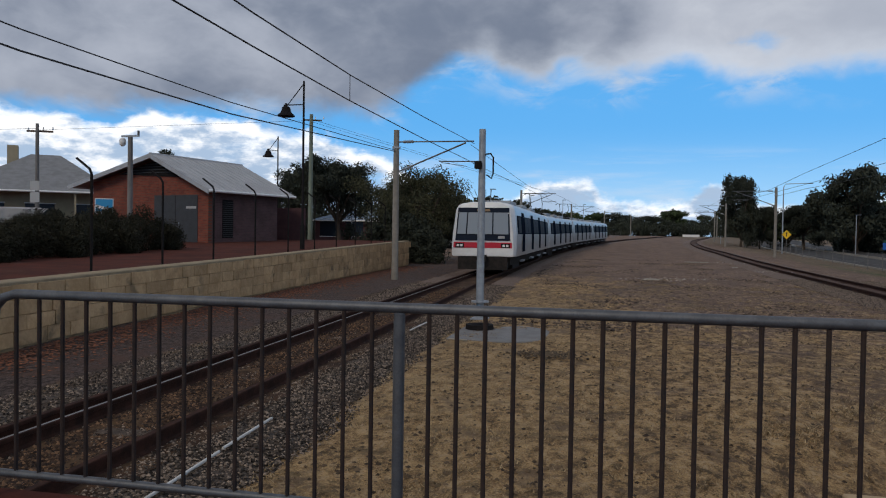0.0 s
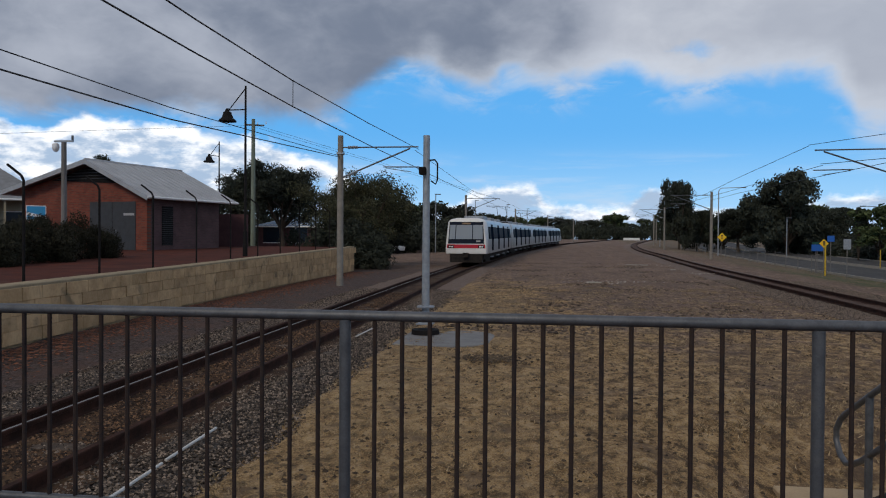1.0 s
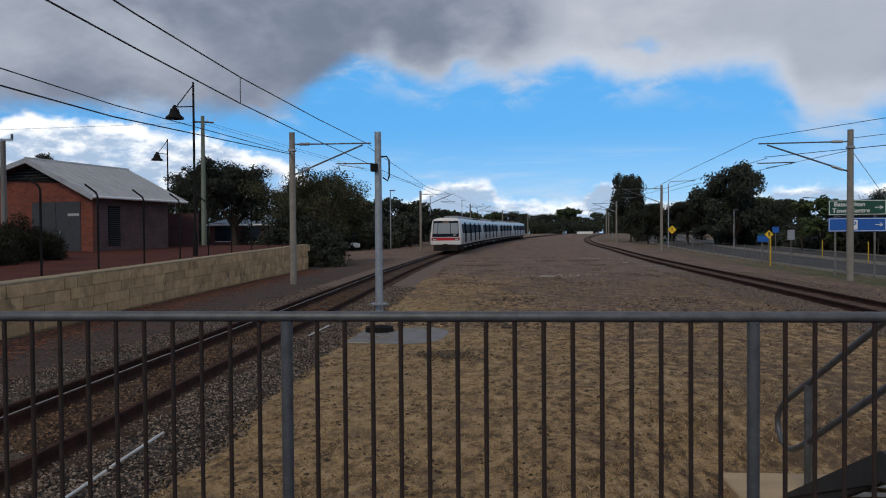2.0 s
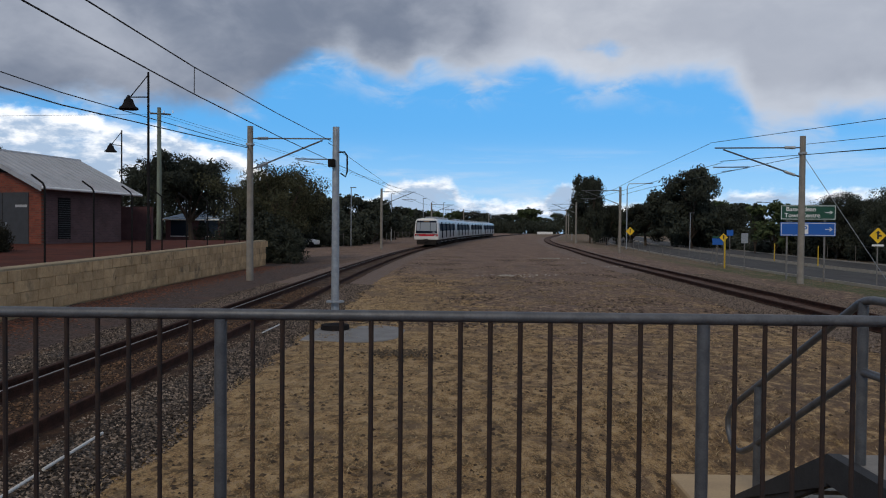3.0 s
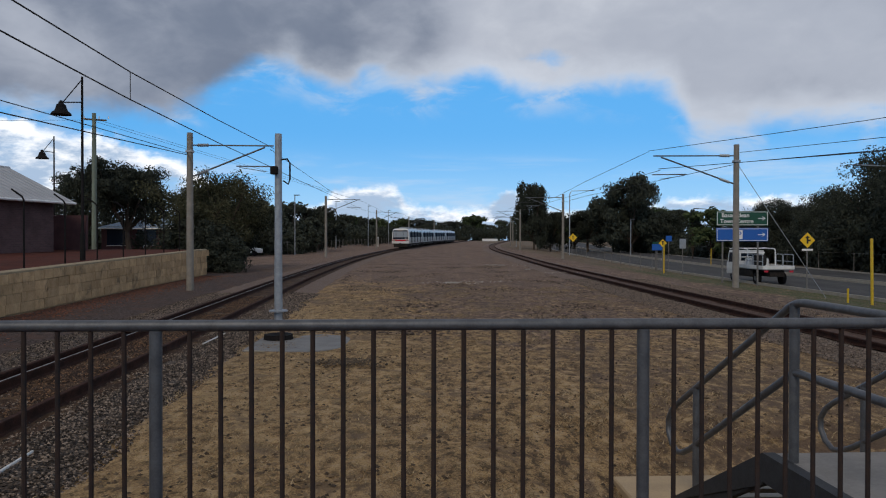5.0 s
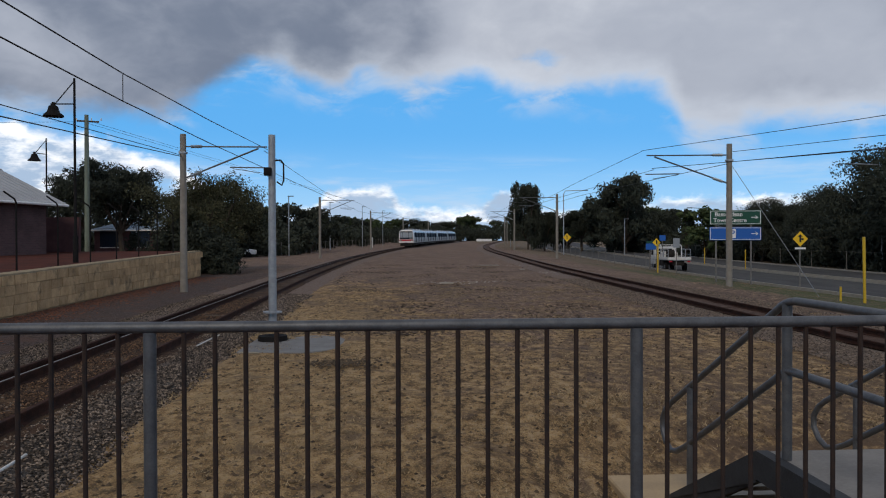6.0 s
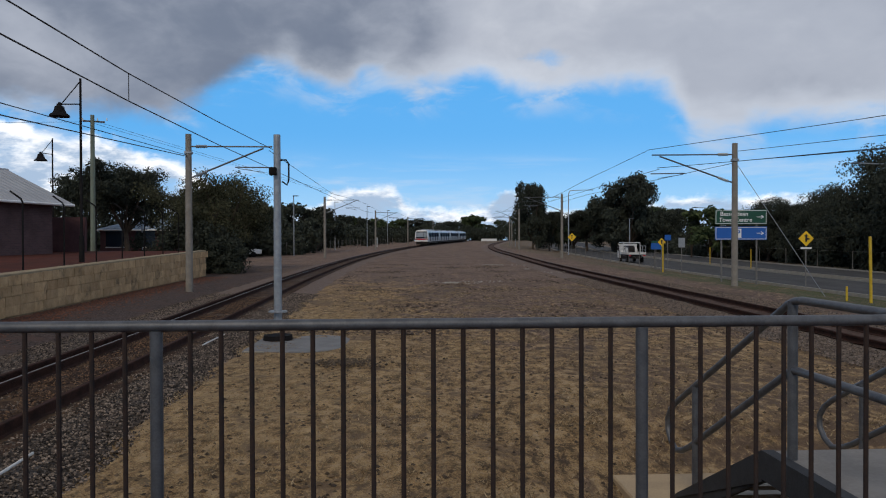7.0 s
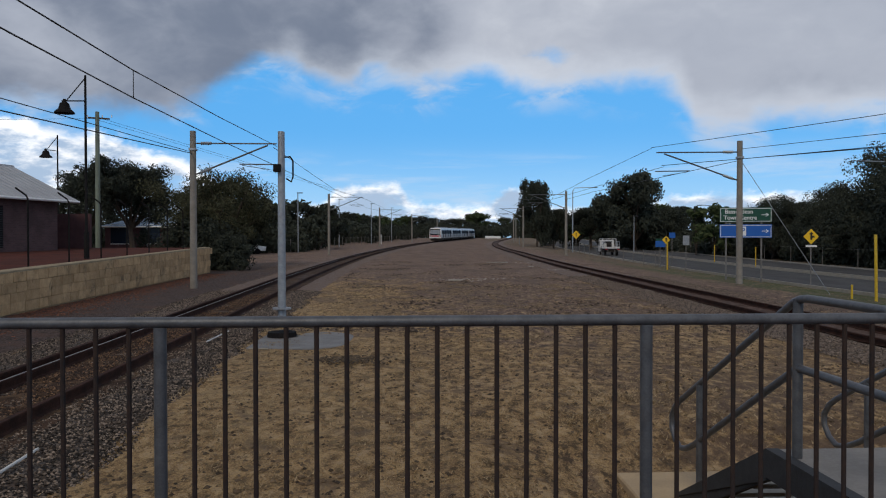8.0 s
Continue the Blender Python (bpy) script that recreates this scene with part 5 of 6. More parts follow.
for x, y, h in ((-17.6, 90, 7.2), (-28.0, 70, 6.0), (-17.5, 125, 8.0), (-14.5, 150, 8.2), (-12.8, 185, 8.5), (15.5, 150, 6.0), (28.4, 110, 5.5)):
    plain_pole(x, y, h)


def utility_pole(x, y, z, h, mat, label, lean=0, r=0.2, plate=0.0):
    p = thing("utility_pole", label, "utility pole", pose(x, y, z, 0, lean, 0), "utility poles")
    part("pole", Geo().tube([(0, 0, -0.3), (0, 0, h)], [r, r * 0.7], 12), mat, p, soft=True)
    if plate:
        part("plate", Geo().box(-0.34, -r - 0.05, plate, 0.34, -r - 0.02, plate + 0.62).box(-0.34, -r - 0.05, plate + 0.72, 0.34, -r - 0.02, plate + 1.3), SIGN_PALE, p, "pale plate with unreadable writing")
    part("crossarm", Geo().block(0.1, 0.16, h - 0.45, 1.5, 0.1, 0.12, 0.01, pose(0, 0, 0, 0, 0, 25)), TIMBER, p)
    for x in (-0.8, 0.3, 1.0):
        part("insulator", Geo().tube([(x, 0.16, h - 0.4), (x, 0.16, h - 0.2)], [0.05, 0.03], 8), WHITE, p)
    return p


POLE_GREEN = material("treated_timber", (0.20, 0.24, 0.19), (0.13, 0.15, 0.12), 4, 0.85, 0, 0.003, 40, stretch=(1, 1, 0.15))
POLE_GREY = material("grey_timber", (0.19, 0.18, 0.175), (0.12, 0.115, 0.11), 4, 0.85, 0, 0.003, 40, stretch=(1, 1, 0.15))
utility_pole(-25.6, 55.0, 1.2, 10.2, POLE_GREEN, "weathered green timber power pole with a crossarm")
utility_pole(-35.55, 37.4, 1.1, 7.2, POLE_GREY, "grey timber power pole with a crossarm and a pale plate", 0, 0.14, 2.4)
utility_pole(-46, 75, 0.5, 8.2, POLE_GREY, "grey timber power pole behind the building")
wire([(-25.6, 55, 11.0), (-14, 100, 8.5)])
wire([(-25.6, 55, 10.8), (-13, 100, 8.0)])
wire([(-35.55, 37.4, 8.0), (-60, 37, 8.0)], r=0.014)
wire([(-35.55, 37.4, 7.9), (-25.6, 55, 10.9)], r=0.01)


def camera_pole():
    p = thing("camera_pole", "square grey pole with a dome security camera", "pole", pose(-22.2, 28.6, 1.15))
    part("pole", Geo().tube([(0, 0, -0.1), (0, 0, 4.95)], [0.13, 0.105], 8), POLE_GREY, p, soft=True)
    part("arm", Geo().box(-0.45, -0.04, 4.95, 0.45, 0.04, 5.03), ZINC, p)
    prof = [(0.05, 0.0), (0.13, -0.05), (0.15, -0.18), (0.13, -0.3), (0.06, -0.38)]
    part("camera_dome", Geo().tube([(-0.4, 0, 4.92 + q) for _, q in prof], [r for r, _ in prof], 12), WHITE, p, "pale dome camera", soft=True)
    part("finial", Geo().block(0.42, 0, 5.12, 0.08, 0.08, 0.22, 0.01), STEEL, p)
    return p


camera_pole()


# ---- houses behind ----
CREAM = material("cream_render", (0.36, 0.31, 0.21), (0.29, 0.25, 0.175), 1.5, 0.85)
TILE = material("grey_tiles", (0.22, 0.225, 0.235), (0.16, 0.165, 0.17), 2, 0.7, 0, 0.004, 25)
TILE_BLUE = material("blue_sheet", (0.16, 0.24, 0.33), (0.12, 0.18, 0.25), 2, 0.5)


def house(x, y, z, w, d, h, r, turn, wall, tile, label, chimney=False):
    p = thing("house", label, "house", pose(x, y, z, 0, 0, turn))
    part("wall", Geo().box(-w / 2, 0, -0.5, w / 2, d, h), wall, p)
    o = 0.6
    front, eave = (-2.2, h - 0.3) if chimney else (-o, h - 0.1)
    part("roof", Geo().put([(-w / 2 - o, front, eave), (w / 2 + o, front, eave), (w / 2 + o, d + o, h - 0.1), (-w / 2 - o, d + o, h - 0.1), (-w / 2 + d * 0.45, d / 2, h + r), (w / 2 - d * 0.45, d / 2, h + r)],
                                [(0, 1, 5, 4), (1, 2, 5), (2, 3, 4, 5), (3, 0, 4)]), tile, p)
    part("gutter", Geo().tube([(-w / 2 - o, front, eave), (w / 2 + o, front, eave)], 0.07, 8), WHITE, p)
    # windows made extra wide: their dark glass also stands in for eave shade
    for i in range(3):
        a = -w / 2 + (i + 0.5) * w / 3
        wi = part("window", Geo().box(a - 0.95, -0.03, 1.0, a + 0.95, 0.04, 2.9), GLASS, p)
        part("frame", Geo().box(a - 1.0, -0.02, 0.92, a + 1.0, 0.02, 1.0), WHITE, wi)
        part("frame", Geo().box(a - 1.0, -0.02, 2.9, a + 1.0, 0.02, 2.96), WHITE, wi)
    if chimney:
        for i in range(5):
            x0 = -w / 2 + i * w / 4
            part("verandah_post", Geo().box(x0 - 0.06, -2.1, -0.4, x0 + 0.06, -1.98, h - 0.26), CREAM, p)
        part("chimney", Geo().box(-2.5, d / 2 - 0.9, h, -1.8, d / 2 - 0.2, h + r + 0.55), CREAM, p)
    return p


house(-42.0, 44.5, 0.8, 9.6, 8.4, 4.0, 2.8, 38, CREAM, TILE, "cream house with a grey tiled hip roof and chimney", True)
house(-45.5, 60, 1.0, 11, 8, 4.9, 2.0, 20, WALL_BRICK, material("maroon_tiles", (0.09, 0.03, 0.03), (0.06, 0.022, 0.022), 2, 0.7), "house with a dark maroon roof")
house(-30.0, 76, 0.5, 9, 6, 2.8, 1.1, 5, WALL_BRICK, TILE_BLUE, "low brick house with a blue-grey roof behind trees")


def lattice_fence():
    p = thing("lattice_fence", "white diamond lattice garden fence", "fence", pose(-36.0, 33.5, 2.1, 0, 0, 44))
    part("top_rail", Geo().box(-5, -0.02, 0.95, 3.2, 0.02, 1.02), WHITE, p)
    part("bottom_rail", Geo().box(-5, -0.02, 0.1, 3.2, 0.02, 0.16), WHITE, p)
    part("base_wall", Geo().box(-5, -0.1, -1.2, 3.2, 0.1, 0.09), WALL_BRICK, p, "low dark brick base")
    sl = Geo().box(-0.62, -0.008, -0.015, 0.62, 0.008, 0.015).mesh("slat")
    for i in range(58):
        x = -4.6 + i * 0.135
        for s, dy in ((1, 0.005), (-1, -0.012)):
            part("slat", sl, WHITE, p, at=pose(x, dy, 0.55, 0, s * 45, 0))
    return p


lattice_fence()
tagged(part("garden_wall", Geo().box(0, 0, -0.3, 2.6, 0.25, 2.2), WALL_BRICK, at=pose(-22.5, 41.6, 1.2, 0, 0, 4)), "dark red brick garden wall beside the building", "wall")


def notice_board():
    p = thing("notice_board", "blue and white notice board on the platform", "sign", pose(-26.5, 32.2, 1.35, 0, 0, 35) @ Matrix.Scale(0.8, 4))
    part("frame", Geo().block(0, 0, 2.2, 1.1, 0.06, 1.0, 0.01), SIGN_WHITE, p)
    part("panel", Geo().box(-0.5, -0.04, 1.85, 0.5, -0.034, 2.65), plain("board_blue", (0.03, 0.28, 0.55), 0.5), p, "blue panel")
    part("stripe", Geo().put([(-0.5, -0.045, 2.1), (0.5, -0.045, 1.9), (0.5, -0.045, 2.05), (-0.5, -0.045, 2.3)], [(0, 1, 2, 3)]), SIGN_WHITE, p)
    for x in (-0.45, 0.45):
        part("post", Geo().tube([(x, 0.05, -0.1), (x, 0.05, 2.2)], 0.04, 8), STEEL, p)
    return p


notice_board()

# ---- fences along the road and line ----
def post_fence(pts, gap, h, label, mat, r=0.04, rails=(0.3, 0.9), group=""):
    p = thing("wire_fence", label, "fence", group=group)
    me = Geo().tube([(0, 0, -0.2), (0, 0, h)], r, 6).mesh("post")
    for (xa, ya), (xb, yb) in zip(pts[:-1], pts[1:]):
        n = max(1, int(math.hypot(xb - xa, yb - ya) / gap))
        for i in range(n):
            u = i / n
            x, y = xa + (xb - xa) * u, ya + (yb - ya) * u
            part("post", me, mat, p, at=pose(x, y, ground_z(x, y)))
    for f in rails:
        line = [(x, y, ground_z(x, y) + h * f) for x, y in pts]
        part("rail_wire", Geo().tube(line, 0.006, 5), mat, p)
    return p


post_fence([(18.9, 62), (18.6, 80), (18.4, 110), (20, 150), (26, 200)], 3.2, 1.5, "pale steel post and wire fence beside the line", POLE_GREY, 0.03, (0.35, 0.65, 0.95))
post_fence([(35.9, 40), (35.9, 70), (36.8, 110), (40, 160)], 6.0, 1.7, "pale post and wire fence beyond the road", POLE_GREY, 0.028, (0.95,))
post_fence([(-19, 88), (-17, 130), (-13, 180), (-4, 230)], 3.5, 1.6, "dark post and wire fence along the line", POLE_GREY, 0.04)

for i in range(22):
    x = -62 + i * 7.5
    plant(BUSHLINE, x, 315 + rnd.uniform(-8, 25), (1.2, 1, rnd.uniform(1.0, 1.6)), rnd.uniform(-15, 15), LEAF, "distant dark bushes along the railway", "bush", "bush", "distant bushes")
for x, y, w in ((4.4, 60, 1.7), (0.6, 35.5, 0.7), (6.2, 52, 0.35)):
    tagged(part("concrete_cover", Geo().block(0, 0, 0.0, w, 0.6, 0.06, 0.02), SLAB, at=pose(x, y, rise(y) - 0.01, 0, 0, -8)), "flat pale concrete cover in the dirt", "cover", "concrete covers")
tagged(part("white_marker", Geo().tube([(0, 0, -0.1), (0, 0, 2.0)], 0.07, 8), WHITE, at=pose(-12.5, 150, rise(150))), "white marker post beside the line", "post")
tagged(part("far_wall", Geo().box(-3, 0, -0.5, 3, 0.3, 0.9), WHITE, at=pose(19.5, 288, rise(288))), "long pale wall at the end of the line", "wall")


def parked_car(x, y, turn):
    p = thing("parked_car", "small white car parked under the trees", "car", pose(x, y, ground_z(x, y), 0, 0, turn))
    body = [(-2.1, 0.35), (2.1, 0.35), (2.15, 0.8), (1.2, 0.95), (0.7, 1.42), (-1.2, 1.42), (-1.9, 0.98), (-2.15, 0.9)]
    part("body", Geo().extrude(body, -0.85, 0.85), WHITE, p, round_off=0.06, soft=True)
    for s in (-1, 1):
        part("window", Geo().put([(-1.6, s * 0.862, 0.98), (1.0, s * 0.862, 0.98), (0.6, s * 0.862, 1.34), (-1.1, s * 0.862, 1.34)], [(0, 1, 2, 3)]), GLASS, p)
        for a in (-1.3, 1.3):
            part("wheel", Geo().tube([(a, s * 0.68, 0.31), (a, s * 0.88, 0.31)], 0.31, 14), BLACK, p, soft=True)
    return p


parked_car(-22.4, 84.5, 10)


# ---- wires and stay of the right-hand mast ----
wire([(9.35, 33.2, 6.05), (13.5, 23.5, 5.85), (17.5, 14, 5.75)])
wire([(13.45, 33.2, 6.0), (15.5, 20, 5.2), (17, 8, 5.0)])
wire([(13.45, 33.2, 5.55), (14.5, 22, 4.85), (16, 8, 4.7)], r=0.016)
wire([(9.8, 33.2, 5.25), (13.45, 32.5, 5.5), (15.3, 24, 5.02), (17, 12, 4.7)], r=0.014)
wire([(13.4, 33.2, 5.5), (11.0, 55, 5.4), (12.7, 77, 6.0)], r=0.014)
tagged(part("stay_wire", Geo().tube([(13.4, 33.2, 5.4), (16.75, 32.0, -0.45)], 0.014, 6), ZINC), "taut steel stay wire from the mast to the ground", "wire")


# ---- truck ----
TRUCK_WHITE = material("truck_white", (0.68, 0.68, 0.67), (0.58, 0.58, 0.56), 3, 0.5, 0, 0, 30)


def truck():
    p = thing("tray_truck", "white tray truck with a pipe rack", "truck")
    L = 5.9
    W = 0.95
    cab = Geo().extrude([(0, 0.5), (1.65, 0.5), (1.65, 2.1), (0.42, 2.1), (0.18, 1.4), (0, 1.15)], -W, W, pose(0, 0, 0, 0, 0, -90))
    cabp = part("cab", cab, TRUCK_WHITE, p, "white cab", at=pose(0, L, 0), round_off=0.05, soft=True)
    for s in (-1, 1):
        part("side_window", Geo().put([(s * 0.962, L - 0.42, 1.3), (s * 0.962, L - 1.15, 1.3), (s * 0.962, L - 1.15, 1.95), (s * 0.962, L - 0.58, 1.95)], [(0, 1, 2, 3)]), GLASS, p)
        part("mirror", Geo().block(s * 1.08, L - 0.2, 1.62, 0.12, 0.08, 0.35, 0.02), BLACK, p)
    part("rear_window", Geo().box(-0.6, L - 1.665, 1.4, 0.6, L - 1.655, 1.9), GLASS, p)
    part("windscreen", Geo().put([(-0.82, L - 0.19, 1.42), (0.82, L - 0.19, 1.42), (0.82, L - 0.41, 2.04), (-0.82, L - 0.41, 2.04)], [(0, 1, 2, 3)]), GLASS, p)
    part("tray", Geo().block(0, (L - 1.8) / 2, 0.98, 1.96, L - 1.8, 0.12, 0.02), ZINC, p)
    for s in (-1, 1):
        part("tray_side", Geo().block(s * 0.97, (L - 1.8) / 2, 1.08, 0.05, L - 1.85, 0.22, 0.01), TRUCK_WHITE, p)
        for a, b in ((0.1, 1.45), (1.55, 2.45)):
            part("side_rack", Geo().tube([(s * 0.95, a, 1.1), (s * 0.95, a, 1.82), (s * 0.95, a + 0.1, 1.88), (s * 0.95, b - 0.1, 1.88), (s * 0.95, b, 1.82), (s * 0.95, b, 1.1)], 0.028, 8), ZINC, p, soft=True)
            part("rack_bar", Geo().tube([(s * 0.95, a, 1.45), (s * 0.95, b, 1.45)], 0.022, 8), ZINC, p)
        part("roof_rack", Geo().tube([(s * 0.9, L - 0.5, 2.2), (s * 0.9, L - 1.7, 2.26), (s * 0.9, 2.6, 2.22), (s * 0.9, 2.48, 2.12), (s * 0.9, 2.45, 1.1)], 0.035, 8), WHITE, p, soft=True)
    part("tailgate", Geo().block(0, 0.0, 1.08, 1.96, 0.05, 0.22, 0.01), TRUCK_WHITE, p)
    part("headboard", Geo().box(-0.92, L - 1.9, 1.04, 0.92, L - 1.86, 1.4), WHITE, p)
    for z in (1.65, 1.95, 2.24):
        part("headboard_bar", Geo().tube([(-0.9, L - 1.88, z), (0.9, L - 1.88, z)], 0.03, 8), WHITE, p)
    part("load", Geo().block(0.1, 3.4, 1.3, 1.3, 0.8, 0.55, 0.06), TRUCK_WHITE, p, "pale covered load")
    part("hose_reel", Geo().tube([(-0.3, 2.75, 1.45), (0.3, 2.75, 1.45)], 0.38, 16), UNDER, p, "dark hose reel", soft=True)
    part("chassis", Geo().box(-0.45, 0.2, 0.5, 0.45, L - 1.0, 0.92), UNDER, p)
    part("toolbox", Geo().block(-0.72, 2.6, 0.7, 0.4, 1.5, 0.42, 0.03), UNDER, p)
    # added dark sheets that stand in for shade below the tray
    for s in (-1, 1):
        part("underbody_shade", Geo().box(s * 0.86 - 0.02, 1.75, 0.42, s * 0.86 + 0.02, L - 1.5, 0.92), UNDER, p, "dark sheet standing in for the shade under the tray")
    for y in (1.25, L - 1.0):
        for s in (-1, 1):
            w = part("wheel", Geo().tube([(s * 0.66, y, 0.36), (s * 0.92, y, 0.36)], 0.36, 18), BLACK, p, soft=True)
            part("rim", Geo().tube([(s * 0.915, y, 0.36), (s * 0.93, y, 0.36)], [0.17, 0.15], 12), STEEL, w)
    for s in (-1, 1):
        part("tail_light", Geo().box(s * 0.78 - 0.12, -0.03, 0.78, s * 0.78 + 0.12, 0.0, 0.9), RED, p)
    return p


TRUCK = truck()


# ---- white conduits in the ballast edge ----
PIPE = material("white_pipe", (0.62, 0.62, 0.6), (0.5, 0.49, 0.46), 4, 0.5)
for a, b in (((-3.5, 4.3), (-3.64, 5.65)), ((-3.66, 5.75), (-3.76, 6.85)), ((-4.47, 14.0), (-4.52, 15.6))):
    tagged(part("conduit", Geo().tube([(*a, 0.05), (*b, 0.05)], 0.014, 8), PIPE, soft=True), "white plastic pipe lying in the gravel", "pipe", "white pipes")


# ---- sleepers ----
def lay_sleepers(track, line, y0, y1, mat):
    g = Geo().block(0, 0, 0, 2.1, 0.23, 0.12, 0.012).mesh("sleeper")
    y = y0
    while y < y1:
        s = line(y + 0.5) - line(y - 0.5)
        part("sleeper", g, mat, track, at=pose(line(y), y, rise(y) - 0.078, 0, 0, -math.degrees(math.atan(s))))
        y += 0.68


lay_sleepers(left_track, left_line, -2, 75, TIMBER)
lay_sleepers(right_track, right_line, 8, 75, RUST_TIMBER)


# ---- loose stones, dry grass and leaf litter ----
def island_material(name, a, b, rough=0.95, skew=1.0):
    m = bpy.data.materials.new(name)
    m.use_nodes = True
    t = m.node_tree
    k = Nodes(t)
    r = t.nodes.new("ShaderNodeNewGeometry").outputs["Random Per Island"]
    t.links.new(k.mix(k.math("POWER", r, skew), a, b), t.nodes["Principled BSDF"].inputs["Base Color"])
    t.nodes["Principled BSDF"].inputs["Roughness"].default_value = rough
    return m


STONE = island_material("crushed_stone", (0.012, 0.009, 0.007), (0.32, 0.25, 0.195), skew=2.2)
STONE_PALE = island_material("pale_crushed_stone", (0.05, 0.038, 0.03), (0.25, 0.195, 0.155))
STRAW = island_material("dry_grass", (0.09, 0.06, 0.03), (0.48, 0.36, 0.21))
LITTER = island_material("leaf_litter", (0.05, 0.018, 0.010), (0.26, 0.098, 0.048))


def scatter_stones(n, seed, place, size, mat, name, label, flat=0.7):
    rng = np.random.default_rng(seed)
    base = np.array([(1, 0, 0), (-1, 0, 0), (0, 1, 0), (0, -1, 0), (0, 0, 1), (0, 0, -1)], float)
    faces = np.array([(0, 2, 4), (2, 1, 4), (1, 3, 4), (3, 0, 4), (2, 0, 5), (1, 2, 5), (3, 1, 5), (0, 3, 5)])
    pts = np.array([place(rng) for _ in range(n)])
    s = size * rng.uniform(0.5, 1.5, (n, 1, 1)) * rng.uniform(0.6, 1.2, (n, 6, 1))
    a = rng.uniform(0, 6.28, n)
    rot = np.zeros((n, 3, 3))
    rot[:, 0, 0], rot[:, 0, 1], rot[:, 1, 0], rot[:, 1, 1], rot[:, 2, 2] = np.cos(a), -np.sin(a), np.sin(a), np.cos(a), flat
    v = np.einsum("nij,nkj->nki", rot, base[None] * s) + pts[:, None]
    f = (faces[None] + 6 * np.arange(n)[:, None, None]).reshape(-1, 3)
    me = bpy.data.meshes.new(name)
    me.from_pydata(v.reshape(-1, 3).tolist(), [], f.tolist())
    return tagged(part(name, me, mat), label, "stones", kind="stuff")


def near_bed(rng):
    while True:
        o = rng.uniform(-2.4, 2.0)
        if (abs(o) > 0.7 or rng.uniform() < 0.25) and (o > -0.95 or rng.uniform() < 0.45):
            break
    y = 2.5 + 26 * rng.uniform() ** 1.6
    wob = 0.02
    return left_line(y) + o, y, rise(y) + float(np.interp(o, [-2.5, -1.8, -1, -.45, .45, 1, 1.5, 2], [-.06, -.01, 0, -.03, -.03, 0, -.01, -.06])) + wob - 0.01


scatter_stones(62000, 1, near_bed, 0.0165, STONE, "ballast_stones", "loose grey crushed stones in the track bed")


def between_rails(rng):
    y = 2.5 + 24 * rng.uniform() ** 1.5
    o = rng.uniform(-0.5, 0.52)
    return left_line(y) + o, y, rise(y) + noise.noise(Vector((left_line(y) + o, y, 3)) * 1.7) * 0.03 - 0.012


scatter_stones(17000, 4, between_rails, 0.019, island_material("rusty_stone", (0.012, 0.006, 0.004), (0.21, 0.12, 0.065), skew=2.2), "ballast_stones", "rust-brown crushed stones between the rails")


def right_bed(rng):
    y = 9 + 30 * rng.uniform() ** 1.3
    o = rng.choice([-1, 1]) * rng.uniform(0.85, 2.2)
    return right_line(y) + o, y, rise(y) + 0.02


scatter_stones(24000, 2, right_bed, 0.02, STONE_PALE, "ballast_stones", "loose grey crushed stones in the track bed")


def wall_foot(rng):
    y = 8 + 34 * rng.uniform() ** 1.2
    o = abs(rng.normal()) * 0.7
    return wall_line(y) + 0.1 + o, y, 0.0


scatter_stones(9000, 3, wall_foot, 0.032, LITTER, "leaf_litter", "reddish dead leaves at the foot of the wall", 0.25)


def dry_grass(n, seed, y0, y1, x0, x1, hgt, power=1.5):
    rng = np.random.default_rng(seed)
    out_v, m = [], 0
    while m < n:
        y = y0 + (y1 - y0) * rng.uniform() ** power
        x = rng.uniform(x0, x1)
        if not (left_line(y) + 1.75 < x < right_line(y) - 1.7):
            continue
        k = noise.noise(Vector((x * 0.9, y * 0.9, 0))) + 0.6 * noise.noise(Vector((x * 3.1, y * 3.1, 2)))
        if k < rng.uniform(-0.2, 0.6):
            continue
        z = ground_z(x, y) + noise.noise(Vector((x * 0.8, y * 0.8, 0))) * 0.035 - 0.03
        for _ in range(5):
            a = rng.uniform(0, 6.28)
            px, py = x + rng.normal() * 0.05, y + rng.normal() * 0.05
            l = hgt * rng.uniform(0.4, 1.3)
            w = 0.006 + 0.0004 * y
            dx, dy = math.cos(a), math.sin(a)
            lx, ly = rng.normal() * l * 1.1, rng.normal() * l * 1.1
            out_v += [(px - dx * w, py - dy * w, z), (px + dx * w, py + dy * w, z), (px + lx, py + ly, z + l)]
        m += 1
    me = bpy.data.meshes.new("dry_grass")
    me.from_pydata(out_v, [], np.arange(len(out_v)).reshape(-1, 3).tolist())
    return tagged(part("dry_grass", me, STRAW), "short dry straw-coloured grass tufts", "grass", kind="stuff")


dry_grass(17000, 7, 3.4, 34, -4.5, 8, 0.028, 1.9)
dry_grass(500, 9, 5.0, 10, 1.2, 4.2, 0.05, 1.0)


def clumps(rng):
    while True:
        y = 3.6 + 27 * rng.uniform() ** 1.8
        x = rng.uniform(-4.5, 8)
        if left_line(y) + 1.9 < x < right_line(y) - 1.8 and noise.noise(Vector((x * 1.1, y * 1.1, 4))) > rng.uniform(-0.5, 0.5):
            return x, y, ground_z(x, y) + noise.noise(Vector((x * 0.8, y * 0.8, 0))) * 0.035 - 0.02


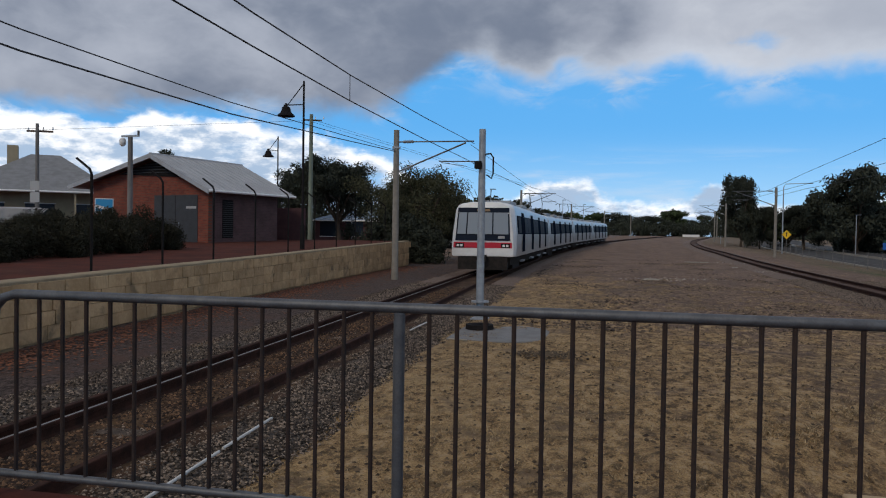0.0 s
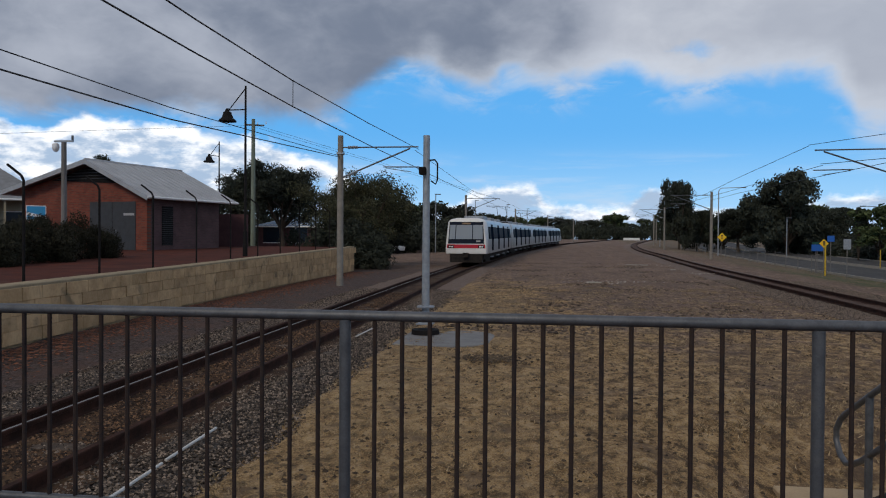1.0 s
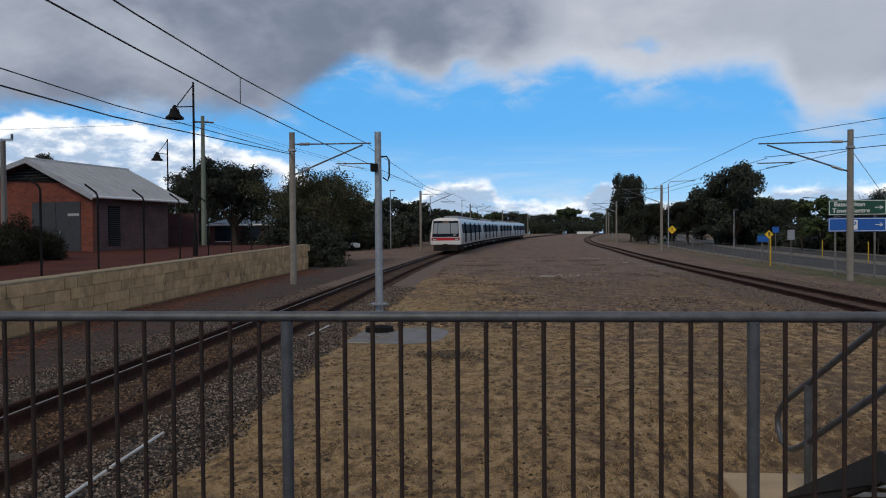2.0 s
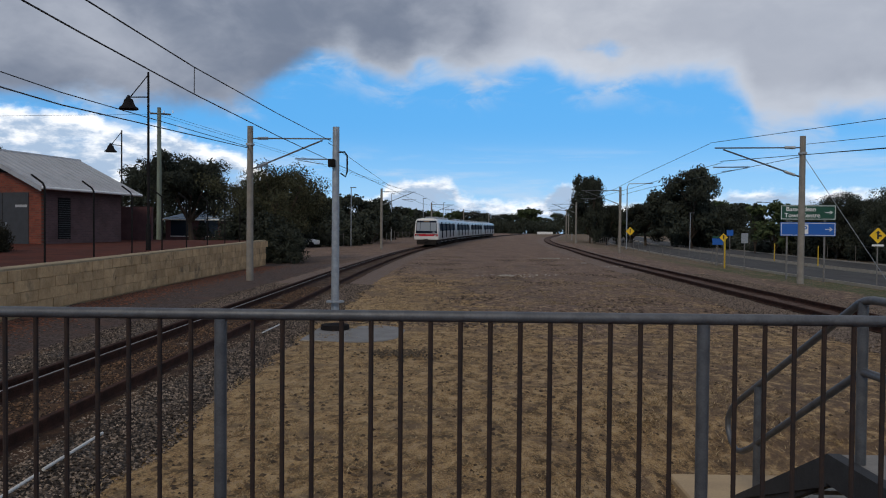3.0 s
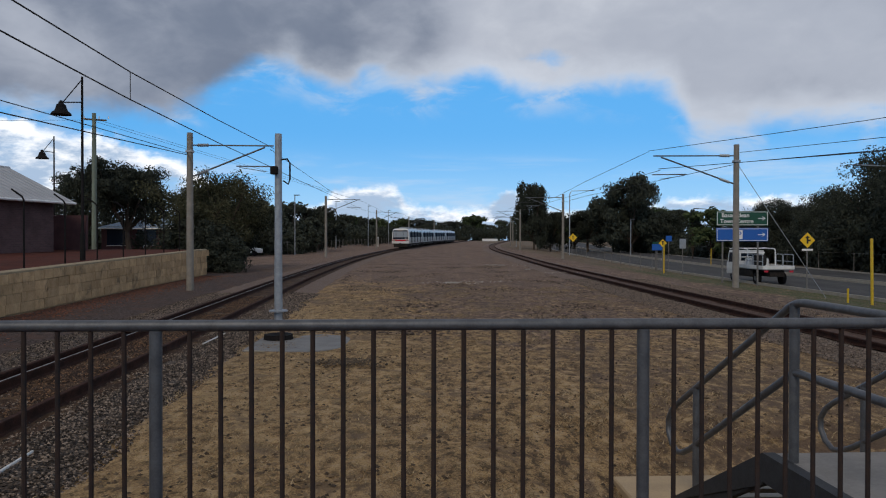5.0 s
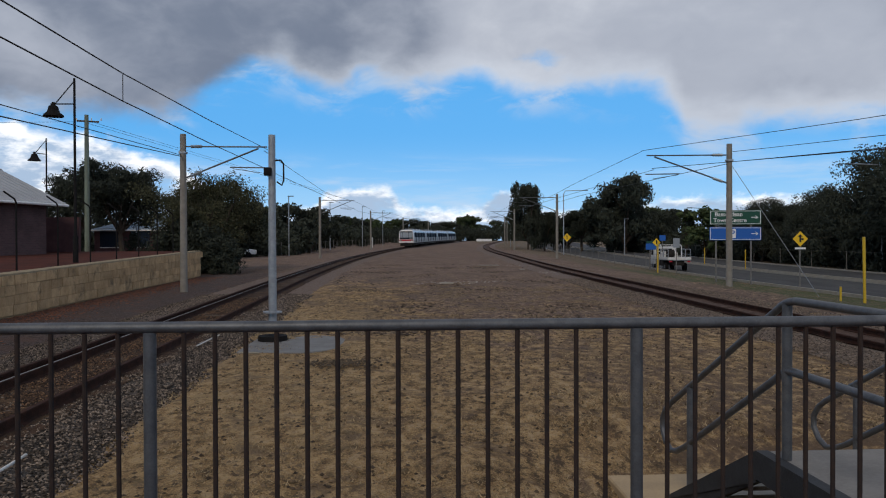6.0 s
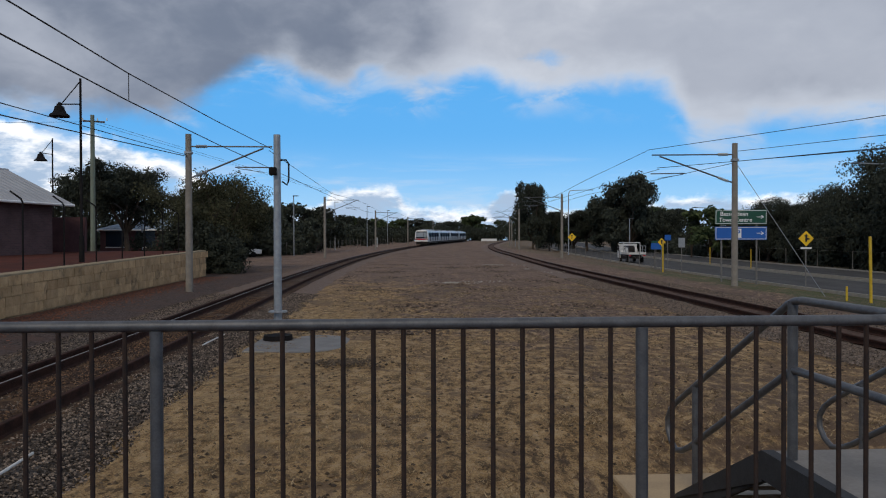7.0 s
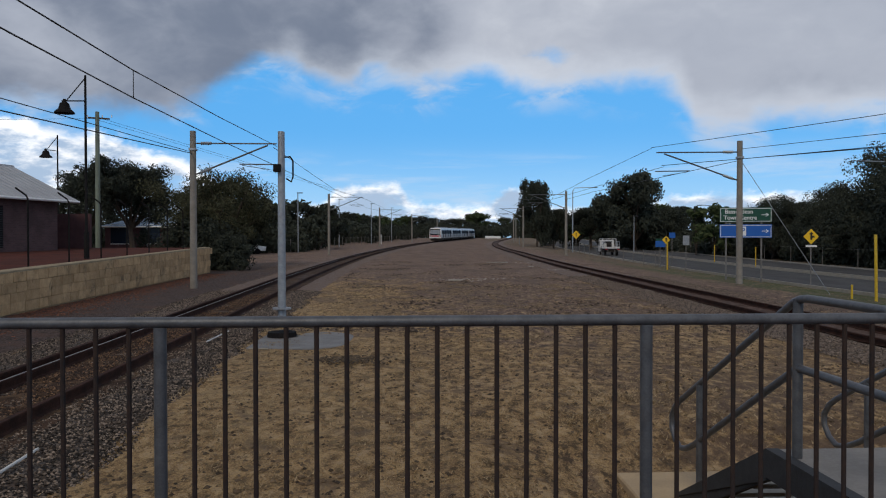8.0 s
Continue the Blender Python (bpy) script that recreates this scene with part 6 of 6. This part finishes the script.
scatter_stones(8000, 8, clumps, 0.026, island_material("dead_clump", (0.03, 0.02, 0.012), (0.19, 0.13, 0.075)), "grass_clumps", "small dark clumps of dead grass", 0.6)


def far_clumps(rng):
    while True:
        y = 16 + 46 * rng.uniform() ** 1.3
        x = rng.uniform(-9, 9)
        if left_line(y) + 2.2 < x < right_line(y) - 2.0 and noise.noise(Vector((x * 0.45, y * 0.28, 8))) > rng.uniform(0.05, 0.45):
            return x, y, ground_z(x, y) - 0.015


scatter_stones(2600, 22, far_clumps, 0.055, island_material("dry_tussock", (0.035, 0.024, 0.017), (0.20, 0.145, 0.10)), "grass_clumps", "low brown clumps of dead grass in the dirt", 0.55)


def rubble(rng):
    x0, y0, w = ((4.4, 60, 1.3), (0.6, 35.5, 0.8), (2.4, 36.5, 0.7), (7.6, 47, 0.5))[int(rng.integers(0, 4))]
    return x0 + rng.normal() * w, y0 + rng.normal() * 0.5, ground_z(x0, y0)


scatter_stones(170, 23, rubble, 0.06, island_material("pale_rubble", (0.22, 0.18, 0.15), (0.46, 0.40, 0.34)), "rubble", "scattered pale rubble in the dirt", 0.4)


def ash(rng):
    a, b = rng.normal() * 0.3, rng.normal() * 0.22
    return -1.5 + a, 12.1 + b, 0.03 * math.exp(-4 * (a * a + b * b))


scatter_stones(300, 5, ash, 0.028, island_material("dead_grass", (0.03, 0.022, 0.015), (0.13, 0.095, 0.06)), "dead_grass_heap", "dark heap of dead grass near the pad", 0.5)


def on_track(s):
    """Place along the near track by way travelled, as y."""
    return left_line(s), s, rise(s) + RAIL_TOP


def lane(y):
    return 20.95 + 0.025 * max(0.0, y - 62) + bend(y)


def motions():
    for i, car in enumerate(CARS):
        rows = []
        for k in range(17):
            t = k * 0.5
            y = 33.3 + 17.95 * t + 0.06 * t * t + 11.9 + 24.2 * i
            a, b = Vector(on_track(y - 8)), Vector(on_track(y + 8))
            d = (b - a).normalized()
            m = (a + b) / 2
            rows.append((t, pose(m.x, m.y, m.z, math.degrees(math.asin(d.z)), 0, -math.degrees(math.atan2(d.x, d.y)))))
        walk(car, rows)
    rows = []
    for k in range(17):
        t = k * 0.5
        y = 37.0 + 17.3 * (t - 4.5)
        x = lane(y)
        turn = math.degrees(math.atan(lane(y + 0.5) - lane(y - 0.5)))
        rows.append((t, pose(x, y, ground_z(x, y) + 0.03, 0, 0, -turn)))
    walk(TRUCK, rows)


motions()
